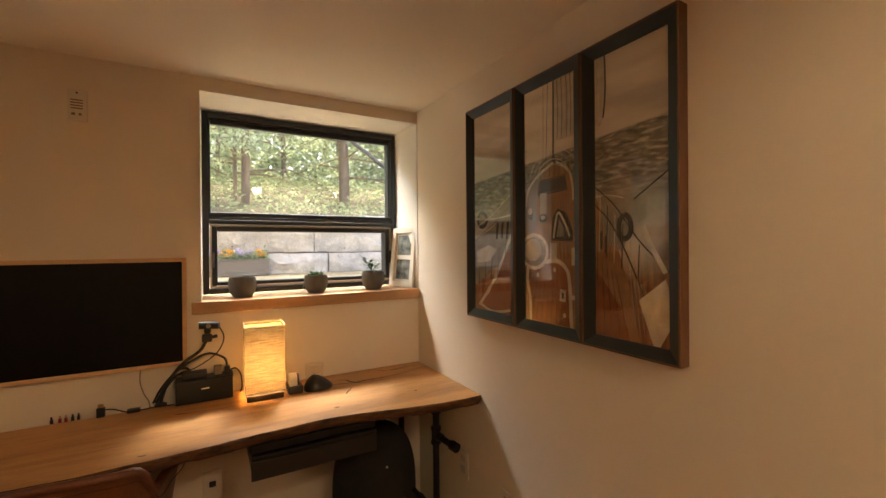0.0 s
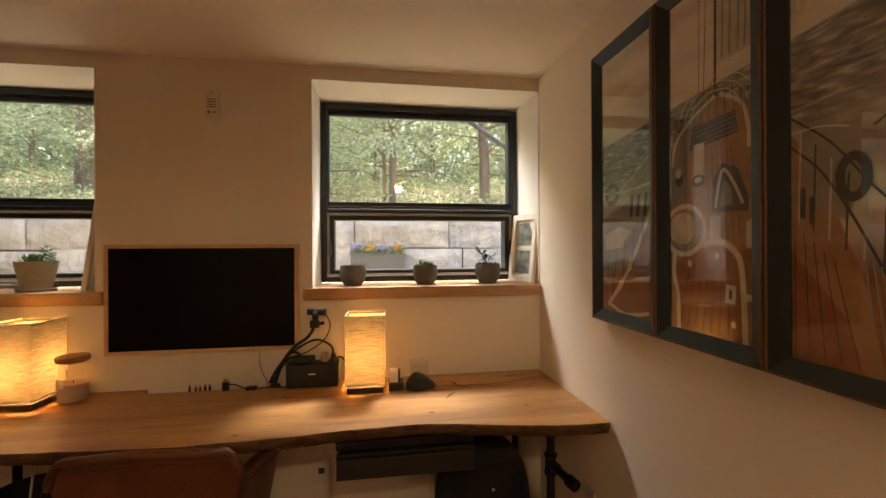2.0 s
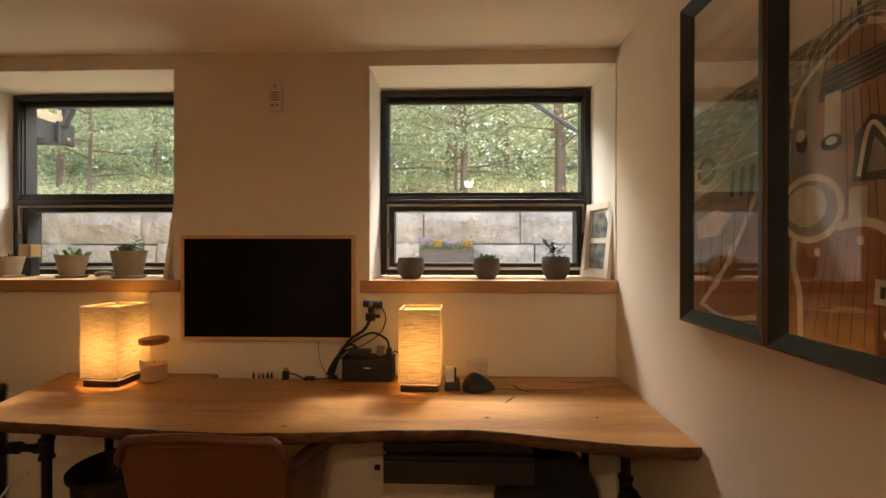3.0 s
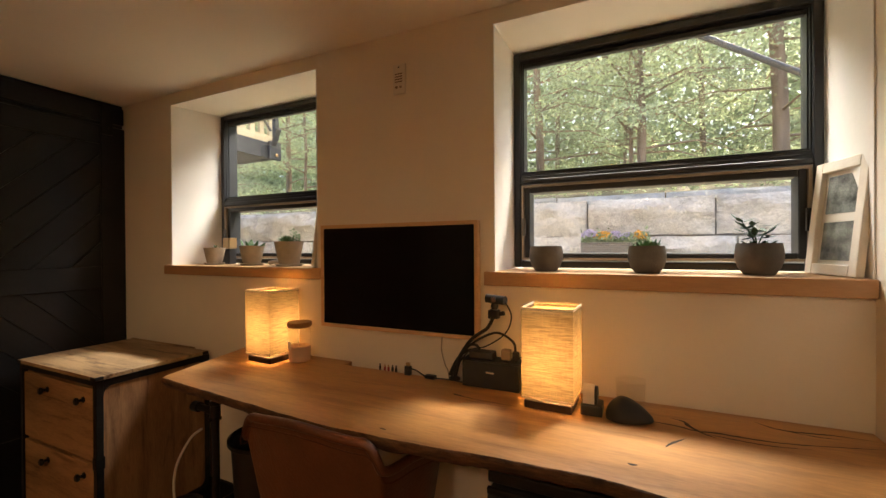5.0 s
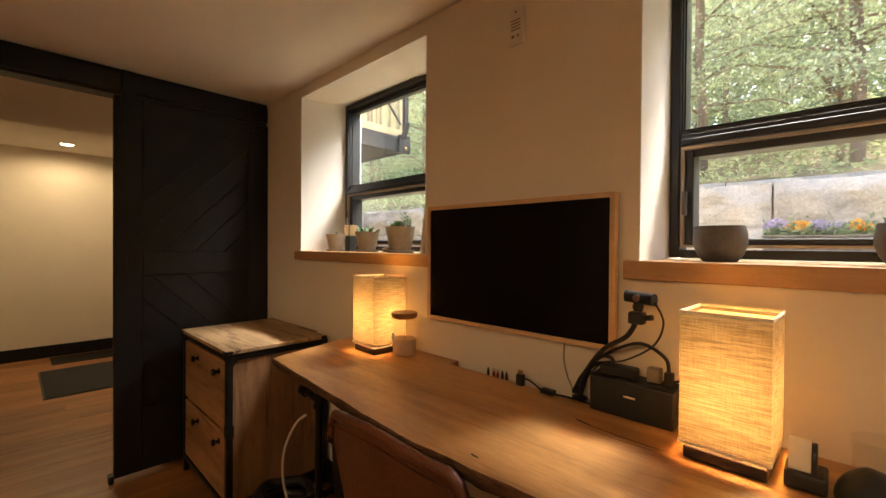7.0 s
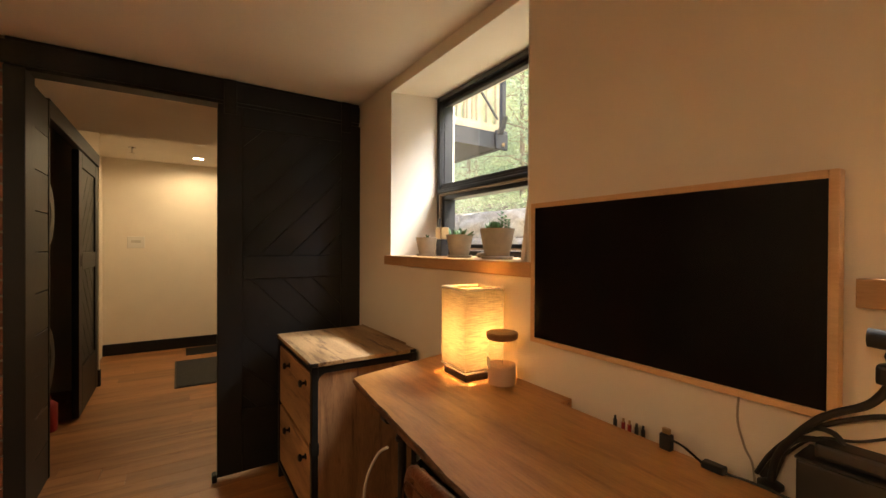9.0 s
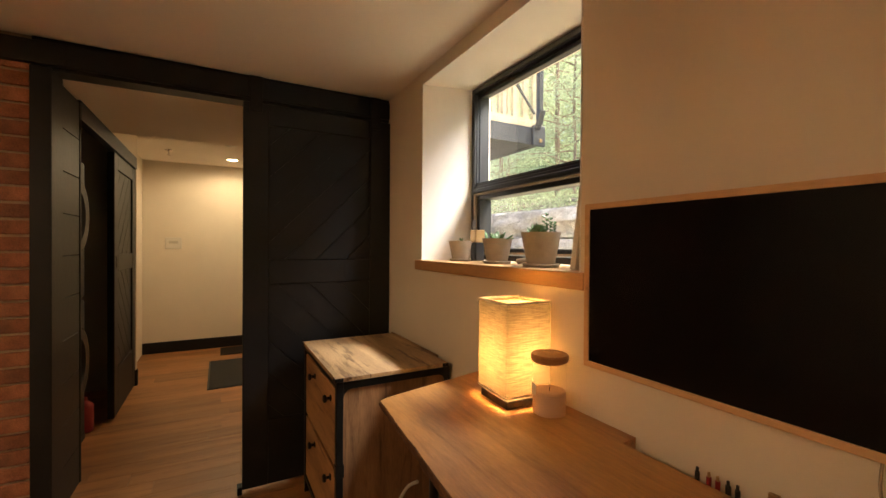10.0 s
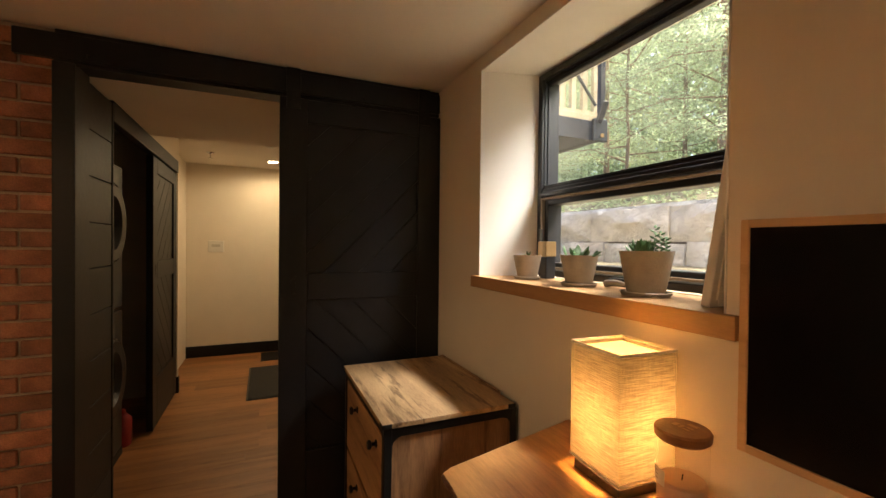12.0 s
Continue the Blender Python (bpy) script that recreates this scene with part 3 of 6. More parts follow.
# drawer slung under the slab
drawer = thing("under_desk_drawer", (0.79, 2.66, 0.63), "black steel drawer hung under the oak desk", "drawer")
part("body", box(0.582, 0.998, 2.515, 2.84, 0.636, 0.712, 0.003), BLACK_PLASTIC, drawer)
part("rail", box(0.575, 1.003, 2.520, 2.83, 0.7165, 0.7435, 0.003), BLACK_METAL, drawer, "black mounting rail")
part("front_lip", box(0.578, 1.002, 2.503, 2.515, 0.700, 0.714, 0.003, 2), BLACK_METAL, drawer)
part("front_panel", box(0.578, 1.002, 2.506, 2.5145, 0.634, 0.697, 0.003, 2), BLACK_PLASTIC, drawer)

# ---- chair ----
chair = thing("desk_chair", (0.088, 2.66, 0.0), "brown leather bucket chair tucked under the desk", "chair")
CC = (0.088, 2.66)


def back_line(u, v):
    """Plan of the bucket: a broad back that turns into flaring wings; v rises from seat to rim."""
    k = abs(u)
    sg = 1 if u > 0 else -1
    q = min(k / 0.56, 1.0)
    w = max(k - 0.56, 0.0) / 0.44
    x = 0.236 * math.sin(q * math.pi / 2 * 0.92) + 0.052 * math.sin(w * math.pi / 2)
    y = -0.222 + 0.020 * q * q + 0.045 * min(w * 3, 1) ** 2 + 0.20 * w
    lean = 0.85 + 0.15 * v
    return Vector((CC[0] + sg * x * lean, CC[1] + y * (0.80 + 0.20 * v), 0))


def rim_height(u):
    k = min(max((abs(u) - 0.36) / 0.27, 0), 1)
    return 0.783 + 0.005 * math.cos(u * 9 + 0.4) - 0.085 * k * k * (3 - 2 * k)


nu, nv = 60, 14
bm = bmesh.new()
grid = []
for j in range(nv + 1):
    v = j / nv
    row = []
    for i in range(nu + 1):
        u = -1 + 2 * i / nu
        p = back_line(u, v)
        p.z = 0.43 + (rim_height(u) - 0.43) * v
        row.append(bm.verts.new(p))
    grid.append(row)
for j in range(nv):
    for i in range(nu):
        bm.faces.new((grid[j][i], grid[j][i + 1], grid[j + 1][i + 1], grid[j + 1][i]))
rim = [v.co.copy() for v in grid[-1]]
bmesh.ops.recalc_face_normals(bm, faces=bm.faces)
bmesh.ops.solidify(bm, geom=bm.faces[:], thickness=0.018)
part("backrest", bm, LEATHER, chair, "broad brown leather bucket backrest", True)
part("piping", tube(rim, 0.0125, 10), LEATHER, chair, "padded leather rim", True)
# stitched seam below the rim, on the outside
part("seam", tube([p + Vector(((p.x - CC[0]) * 0.05, -0.010, -0.022)) for p in rim], 0.0016, 6), mat("seam_thread", (0.08, 0.028, 0.014), 0.7), chair, "dark stitched seam under the rim", True)
part("seat", lathe([(0, 0.40), (0.15, 0.40), (0.18, 0.415), (0.18, 0.44), (0.165, 0.466), (0, 0.474)], 32, CC), LEATHER, chair, "padded leather seat", True)
for k in range(4):
    a = radians(45 + 90 * k)
    c, s = math.cos(a), math.sin(a)
    part("leg", tube([(CC[0] + 0.10 * c, CC[1] + 0.10 * s, 0.405), (CC[0] + 0.21 * c, CC[1] + 0.21 * s, 0.0)], 0.014, 10, taper=0.010), BLACK_METAL, chair, "black metal leg", True)

# ---- table lamps ----
def table_lamp(x, y, turn, w, h, label):
    lamp = thing("table_lamp", (x, y, TOP), label, "lamp", "linen table lamps on the desk")
    m = pose(x, y, TOP, 0, 0, turn)
    def put(bm):
        bmesh.ops.transform(bm, matrix=m, verts=bm.verts)
        return bm
    b = w * 0.92
    part("base", put(box(-b / 2, b / 2, -b / 2, b / 2, 0.0005, 0.024, 0.002)), mat("dark_walnut_base", (0.022, 0.012, 0.008), 0.5, var=0.3, scale=12), lamp, "dark wooden base")
    z0, z1 = 0.034, h
    bm = bmesh.new()
    c = [(-w / 2, -w / 2), (w / 2, -w / 2), (w / 2, w / 2), (-w / 2, w / 2)]
    lo = [bm.verts.new((a, d, z0)) for a, d in c]
    hi = [bm.verts.new((a, d, z1)) for a, d in c]
    for i in range(4):
        bm.faces.new((lo[i], lo[(i + 1) % 4], hi[(i + 1) % 4], hi[i]))
    shade = part("shade", put(bm), SHADE, lamp, "glowing cream linen box shade")
    for z in (z0, z1):
        bm = bmesh.new()
        t = 0.0012
        for a in ((-w / 2 - t, w / 2 + t, -w / 2 - t, -w / 2 + t), (-w / 2 - t, w / 2 + t, w / 2 - t, w / 2 + t), (-w / 2 - t, -w / 2 + t, -w / 2 + t, w / 2 - t), (w / 2 - t, w / 2 + t, -w / 2 + t, w / 2 - t)):
            bx(bm, a[0], a[1], a[2], a[3], z - 0.003, z + 0.003)
        part("trim_band", put(bm), LINEN_TRIM, shade, "folded linen edge")
    # sheet added just below the rim to soften the light leaving the top
    d = w / 2 - 0.004
    part("diffuser", put(box(-d, d, -d, d, h - 0.011, h - 0.010)), DIFFUSER, lamp, "pale translucent sheet added under the rim to soften upward light")
    part("stem", put(lathe([(0, 0.02), (0.018, 0.02), (0.018, 0.06), (0.014, 0.085), (0, 0.085)], 16)), BLACK_PLASTIC, lamp, "bulb socket", True)
    bulb = part("bulb", put(lathe([(0.0, 0.085), (0.012, 0.085), (0.016, 0.10), (0.026, 0.125), (0.029, 0.145), (0.024, 0.165), (0.012, 0.177), (0.0, 0.18)], 16)), glow_mat("warm_bulb", (1.0, 0.62, 0.25), 6.0), lamp, "warm glowing bulb", True)
    bulb.visible_shadow = False
    return lamp


def diffuser_mat():
    m = bpy.data.materials.new("lamp_diffuser")
    m.use_nodes = True
    n, l = m.node_tree.nodes, m.node_tree.links
    n.remove(n["Principled BSDF"])
    tl = n.new("ShaderNodeBsdfTranslucent")
    tl.inputs[0].default_value = (0.86, 0.80, 0.64, 1)
    l.new(tl.outputs[0], n["Material Output"].inputs[0])
    return m


DIFFUSER = diffuser_mat()
LINEN_TRIM = mat("linen_trim", (0.85, 0.78, 0.62), 0.8, var=0.1, scale=60)
table_lamp(-0.515, 2.892, -3, 0.150, 0.293, "lit square linen lamp on the desk beside a candle jar")
table_lamp(0.657, 2.870, -2, 0.146, 0.290, "lit square linen lamp beside a black cable box")

# ---- dresser ----
dresser = thing("dresser", (-1.38, 2.74, 0.0), "rustic two-drawer wooden cabinet with black iron straps", "dresser")
X0, X1, Y0, Y1, DZ = -1.71, -1.058, 2.505, 2.985, 0.735
part("body", box(X0 + 0.012, X1 - 0.006, Y0 + 0.02, Y1, 0.085, DZ - 0.002), DRESSER_SIDE, dresser, "worn plank cabinet body")
part("top_board", box(X0 - 0.006, X1 + 0.006, Y0 - 0.006, Y1 - 0.012, DZ, DZ + 0.016, 0.0012), DRESSER_TOP, dresser, "weathered plank top with dark knots")
part("back_strip", box(X0 - 0.006, X1 - 0.11, Y1 - 0.0118, Y1, DZ, DZ + 0.0195, 0.001), DRESSER_TOP, dresser)
for x in (X0, X1 - 0.026):
    for y in (Y0, Y1 - 0.026):
        part("corner_post", box(x, x + 0.026, y, y + 0.026, 0.0, DZ - 0.003, 0.002), BLACK_METAL, dresser, "black iron corner post")
for a in ((X0 + 0.026, X1 - 0.026, Y0, Y0 + 0.02, DZ - 0.022, DZ - 0.003), (X1 - 0.02, X1, Y0 + 0.026, Y1 - 0.026, DZ - 0.030, DZ - 0.003),
          (X1 - 0.02, X1, Y0 + 0.026, Y1 - 0.026, 0.07, 0.09), (X0 + 0.026, X1 - 0.026, Y0, Y0 + 0.02, 0.07, 0.088)):
    part("iron_strap", box(*a), BLACK_METAL, dresser, "black iron edging")
# rounded corner gussets on the side
for yy, sgn in ((Y0 + 0.026, 1), (Y1 - 0.026, -1)):
    for zz, up in ((DZ - 0.030, -1), (0.09, 1)):
        bm = bmesh.new()
        r = 0.035
        pts = [(yy, zz)] + [(yy + sgn * (r - r * math.cos(t)), zz + up * (r - r * math.sin(t))) for t in [radians(9 * i) for i in range(11)]]
        a = [bm.verts.new((X1 - 0.004, y, z)) for y, z in pts]
        b = [bm.verts.new((X1 - 0.0005, y, z)) for y, z in pts]
        bm.faces.new(a)
        bm.faces.new(b[::-1])
        for i in range(len(a)):
            k = (i + 1) % len(a)
            bm.faces.new((a[i], a[k], b[k], b[i]))
        part("gusset", bm, BLACK_METAL, dresser)
for x0, x1, y0, y1 in ((X1 - 0.026, X1 + 0.0072, Y0 - 0.0072, Y0 + 0.024), (X0 - 0.0072, X0 + 0.026, Y0 - 0.0072, Y0 + 0.024), (X1 - 0.026, X1 + 0.0072, Y1 - 0.040, Y1 - 0.010)):
    part("corner_cap", box(x0, x1, y0, y1, DZ + 0.0006, DZ + 0.0152, 0.001), BLACK_METAL, dresser, "small black iron corner cap")
for zc in (0.125, 0.435):
    dr = part("drawer_front", box(X0 + 0.032, X1 - 0.032, Y0 + 0.004, Y0 + 0.019, zc - 0.03, zc + 0.262, 0.002), DRESSER_WOOD, dresser, "horizontal-grain drawer front")
    for xk in (-1.46, -1.162):
        bm = lathe([(0, 0.0), (0.013, 0.0), (0.013, 0.003), (0.006, 0.006), (0.006, 0.016), (0.014, 0.020), (0.016, 0.026), (0.011, 0.031), (0, 0.032)], 16)
        bmesh.ops.transform(bm, matrix=pose(xk, Y0 + 0.004, zc + 0.21, 90, 0, 0), verts=bm.verts)
        part("knob", bm, BLACK_METAL, dr, "black iron knob", True)
part("strap_plate", box(X1 - 0.0275, X1 + 0.001, Y0 - 0.003, Y0 + 0.03, 0.375, 0.425, 0.004, 2), BLACK_METAL, dresser, "black iron strap plate")

# ---- barn door ----
def barn_door(name, width, height, label, grooves=True):
    """Panelled sliding door in its own x (width), y (front at 0, towards -y) and z."""
    d = thing(name, (0, 0, 0), label, "door")
    s, t = 0.118, 0.040
    z0 = 0.0
    rails = [(z0, z0 + 0.33), (z0 + 1.02, z0 + 1.145), (height - 0.105, height)]
    part("stile", box(0, s, 0, t, 0, height, 0.003), BLACK_PAINT, d)
    part("stile", box(width - s, width, 0, t, 0, height, 0.003), BLACK_PAINT, d)
    for a, b in rails:
        part("rail", box(s + 0.0005, width - s - 0.0005, 0, t, a, b, 0.003), BLACK_PAINT, d)
    w = 0.115
    for (a, b), sign in (((rails[0][1], rails[1][0]), -1), ((rails[1][1], rails[2][0]), 1)):
        # diagonal boards clipped to the panel
        x0, x1 = s, width - s
        run = (b - a) + (x1 - x0)
        k = math.sqrt(2) * w
        c = -run
        while c < run:
            quad = [Vector((x0, a)), Vector((x1, a)), Vector((x1, b)), Vector((x0, b))]
            lo, hi = c + 0.003, c + k - 0.003
            for lim, sg in ((lo, 1), (hi, -1)):
                out = []
                val = lambda p: sg * (((p.y - a) - sign * (p.x - x0)) - lim)
                for i in range(len(quad)):
                    p, q = quad[i], quad[(i + 1) % len(quad)]
                    vp, vq = val(p), val(q)
                    if vp >= 0:
                        out.append(p)
                    if (vp >= 0) != (vq >= 0):
                        out.append(p + (q - p) * (vp / (vp - vq)))
                quad = out
                if not quad:
                    break
            if len(quad) > 2:
                bm = bmesh.new()
                f = [bm.verts.new((p.x, 0.012, p.y)) for p in quad]
                g = [bm.verts.new((p.x, 0.026, p.y)) for p in quad]
                bm.faces.new(f)
                bm.faces.new(g[::-1])
                for i in range(len(f)):
                    j = (i + 1) % len(f)
                    bm.faces.new((f[i], f[j], g[j], g[i]))
                part("diagonal_board", bm, BLACK_PAINT, d)
            c += k
        part("backing_panel", box(x0, x1, 0.0265, 0.034, a, b), BLACK_PAINT, d)
    bm = bmesh.new()
    for a in ((0.050, 0.074, 1.045, 1.050), (0.050, 0.074, 1.125, 1.130), (0.050, 0.054, 1.050, 1.125), (0.070, 0.074, 1.050, 1.125)):
        bx(bm, a[0], a[1], -0.002, 0.004, a[2], a[3])
    bx(bm, 0.055, 0.069, -0.001, 0.0005, 1.051, 1.124)
    part("flush_pull", bm, BLACK_METAL, d, "recessed black flush pull")
    return d


door = barn_door("door_1", 0.770, 1.930, "black panelled sliding barn door standing half open")
door.matrix_basis = pose(DX + 0.024, 2.228, 0.020, 0, 0, 90)
tagged(door, kind="structure")
rail = thing("barn_door_rail", (-1.82, 2.2, 1.99), "black steel barn door rail under the ceiling", "rail")
part("rail_bar", box(-1.8305, -1.818, 1.45, 2.992, 1.955, 1.970, 0.001), BLACK_METAL, rail)
part("fascia", box(-1.829, -1.805, 1.338, 2.994, 1.972, 2.066, 0.003), BLACK_PAINT, rail, "black painted fascia board")
for yy in (2.285, 2.905):
    hg = part("hanger", box(-1.8045, -1.790, yy - 0.030, yy + 0.030, 1.90, 2.078, 0.005, 2), BLACK_METAL, rail, "black strap hanger")
    part("bolt", box(-1.790, -1.786, yy - 0.006, yy + 0.006, 1.925, 1.937, 0.002), BLACK_METAL, hg)
for yy in (1.56, 2.0, 2.6):
    part("bolt", box(-1.805, -1.800, yy - 0.007, yy + 0.007, 1.985, 1.999, 0.002), BLACK_METAL, rail)
part("floor_guide", box(-1.846, -1.796, 2.205, 2.2275, 0.0, 0.040, 0.004), BLACK_METAL, rail, "black floor guide")

# shiplap reveal, closet header and doors in the passage
shiplap = thing("shiplap_panel", (-2.15, 1.48, 0), "black painted shiplap board panel in the passage", "panel")
zz = 0.0
for k in range(10):
    h = 1.97 / 10
    part("board", box(-2.310, -1.952, 1.455, 1.490, zz + 0.002, zz + h - 0.002, 0.0015), BLACK_PAINT, shiplap)
    zz += h
part("edge_trim", box(-2.327, -2.3105, 1.43, 1.494, 0.0, 1.972, 0.002), BLACK_PAINT, shiplap)
part("backing", box(-2.310, -1.952, 1.43, 1.4545, 0.0, 1.972), BLACK_PAINT, shiplap)
setting("wall_over_closet", box(-3.98, -3.041, 1.43, 1.4895, 1.9845, 2.178), PLASTER, "cream plastered wall over the closet", "wall")
setting("trim_closet_header", box(-3.98, -2.328, 1.445, 1.494, 1.885, 1.984, 0.003), BLACK_PAINT, "black painted closet header", "trim")
cl = barn_door("door_2", 0.800, 1.86, "black panelled closet door left ajar")
cl.matrix_basis = pose(-3.16, 1.484, 0.018, 0, 0, 180)
tagged(cl, kind="structure")


def washer(z, label):
    w = thing("laundry_machine", (-2.62, 1.1, z), label, "washing machine", "stacked laundry machines")
    part("body", box(-2.93, -2.33, 0.72, 1.375, z + 0.005, z + 0.845, 0.012, 2), mat("dark_appliance", (0.03, 0.03, 0.032), 0.35, 0.3), w)
    def front(bm):
        bmesh.ops.transform(bm, matrix=pose(-2.62, 1.375, z + 0.50, -90, 0, 0), verts=bm.verts)
        return bm
    dr = part("round_door", front(lathe([(0.13, 0.012), (0.15, 0.04), (0.205, 0.045), (0.22, 0.03), (0.222, 0.0005)], 40)), BLACK_PLASTIC, w, "round black door ring", True)
    part("chrome_ring", front(lathe([(0.214, 0.041), (0.221, 0.034), (0.226, 0.030), (0.226, 0.022), (0.222, 0.022)], 40)), STEEL, dr, "thin chrome ring", True)
    part("door_glass", front(lathe([(0, 0.030), (0.07, 0.026), (0.13, 0.014)], 40)), mat("dark_door_glass", (0.03, 0.03, 0.03), 0.08, var=0.05), dr, "dark glossy door glass", True)


washer(0.04, "dark front-loading washer in the closet")
washer(0.90, "dark front-loading dryer stacked on a washer")
setting("trim_washer_plinth", box(-2.93, -2.33, 0.72, 1.375, 0.0, 0.0445), BLACK_PAINT, "low black plinth under the machines", "trim")
tagged(mesh_ob("detergent_bottle", lathe([(0, 0.0), (0.05, 0.0), (0.055, 0.01), (0.055, 0.17), (0.03, 0.20), (0.02, 0.205), (0.02, 0.23), (0, 0.23)], 20, (-3.05, 1.34)), RED, True), "dark red plastic bottle on the closet floor", "bottle")

# hall fittings
# the second of these fixtures is added and stays unseen
for dx, dy, watts in HALL_LIGHTS:
    dl = thing("downlight", (dx, dy, 2.17), "lit round hall ceiling downlight, the one behind the door added", "light", "hall downlights")
    part("trim_ring", lathe([(0.050, 2.1775), (0.050, 2.172), (0.062, 2.170), (0.068, 2.1775)], 28, (dx, dy)), WHITE_PLASTIC, dl, "white trim ring", True)
    part("lens", lathe([(0, 2.1745), (0.050, 2.1745)], 28, (dx, dy)), glow_mat("downlight_glow", (1.0, 0.80, 0.5), 9.0), dl, "glowing lens")
# fixtures of the added, unseen room fill lamps
for dx, dy, watts in FILL_DOWNLIGHTS:
    dd = thing("downlight", (dx, dy, CEIL), "lit round ceiling downlight, unseen and added as room fill", "light", "ceiling downlights")
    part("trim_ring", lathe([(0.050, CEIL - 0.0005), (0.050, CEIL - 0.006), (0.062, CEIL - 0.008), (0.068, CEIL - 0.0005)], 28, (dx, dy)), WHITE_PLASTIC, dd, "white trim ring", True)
    part("lens", lathe([(0, CEIL - 0.0035), (0.050, CEIL - 0.0035)], 28, (dx, dy)), glow_mat("fill_downlight_glow", (1.0, 0.70, 0.38), 6.0), dd, "glowing lens")
sm = thing("smoke_detector", (-3.82, 2.22, 2.178), "round white smoke detector on the hall ceiling", "detector")
part("housing", lathe([(0, 2.138), (0.04, 2.139), (0.055, 2.15), (0.06, 2.1775)], 28, (-3.82, 2.22)), WHITE_PLASTIC, sm, "", True)
sp = thing("sprinkler_head", (-4.47, 1.68, 2.178), "small metal sprinkler head on the hall ceiling", "sprinkler")
part("escutcheon", lathe([(0, 2.168), (0.03, 2.170), (0.036, 2.1775)], 20, (-4.47, 1.68)), STEEL, sp, "", True)
part("deflector", lathe([(0.0, 2.12), (0.02, 2.12), (0.02, 2.124), (0.007, 2.126), (0.007, 2.168)], 14, (-4.47, 1.68)), STEEL, sp, "", True)
th = thing("thermostat", (HX, 1.66, 1.25), "ivory wall thermostat plate in the hall", "thermostat")
part("plate", box(HX + 0.0005, HX + 0.012, 1.585, 1.745, 1.185, 1.315, 0.004, 2), WHITE_PLASTIC, th)
part("display", box(HX + 0.012, HX + 0.0145, 1.62, 1.71, 1.245, 1.275, 0.002), mat("grey_display", (0.5, 0.46, 0.38), 0.4), th, "pale grey display")
dm = thing("doormat", (-4.05, 2.4, 0.0), "dark grey rectangular mat on the oak floor", "mat")
part("mat_surface", box(-4.52, -3.58, 2.05, 2.62, 0.0005, 0.009, 0.003), MAT_GREY, dm)
part("edge_binding", box(-4.535, -3.565, 2.035, 2.635, 0.0002, 0.005, 0.001), BLACK_PLASTIC, dm)
fv = thing("floor_vent", (-4.95, 2.4, 0.0), "black slotted floor grille by the hall wall", "vent")
part("frame", box(-5.12, -4.76, 2.14, 2.70, 0.0002, 0.006, 0.002), BLACK_METAL, fv)
for k in range(16):
    part("slat", box(-5.10, -4.78, 2.165 + k * 0.033, 2.178 + k * 0.033, 0.006, 0.0085), BLACK_METAL, fv)

# ---- television ----
tv = thing("television", (0.03, 2.98, 1.14), "wall-mounted black television with an oak bezel", "television")
TX0, TX1, TZ0, TZ1 = -0.315, 0.387, 0.932, 1.352
bw = 0.0145
part("back", box(TX0 + 0.006, TX1 - 0.006, 2.976, 2.999, TZ0 + 0.006, TZ1 - 0.006), BLACK_PLASTIC, tv)
for nm, a in (("bezel_side", (TX0, TX0 + bw, TZ0, TZ1)), ("bezel_side", (TX1 - bw, TX1, TZ0, TZ1)), ("bezel_top", (TX0 + bw, TX1 - bw, TZ1 - bw, TZ1)), ("bezel_bottom", (TX0 + bw, TX1 - bw, TZ0, TZ0 + bw))):
    part(nm, box(a[0], a[1], 2.964, 2.990, a[2], a[3], 0.0012), BEZEL_OAK, tv, "light oak bezel")
part("screen", box(TX0 + bw, TX1 - bw, 2.968, 2.976, TZ0 + bw, TZ1 - bw), SCREEN, tv, "switched-off black screen")

# ---- triptych on the east wall ----
FRAME_DARK = mat("dark_green_frame", (0.012, 0.016, 0.016), 0.4, var=0.3, scale=10)
FRAME_EDGE = wood("brown_frame_edge", (0.06, 0.025, 0.010), (0.16, 0.07, 0.03), 'Z', 6.0, 0.5)


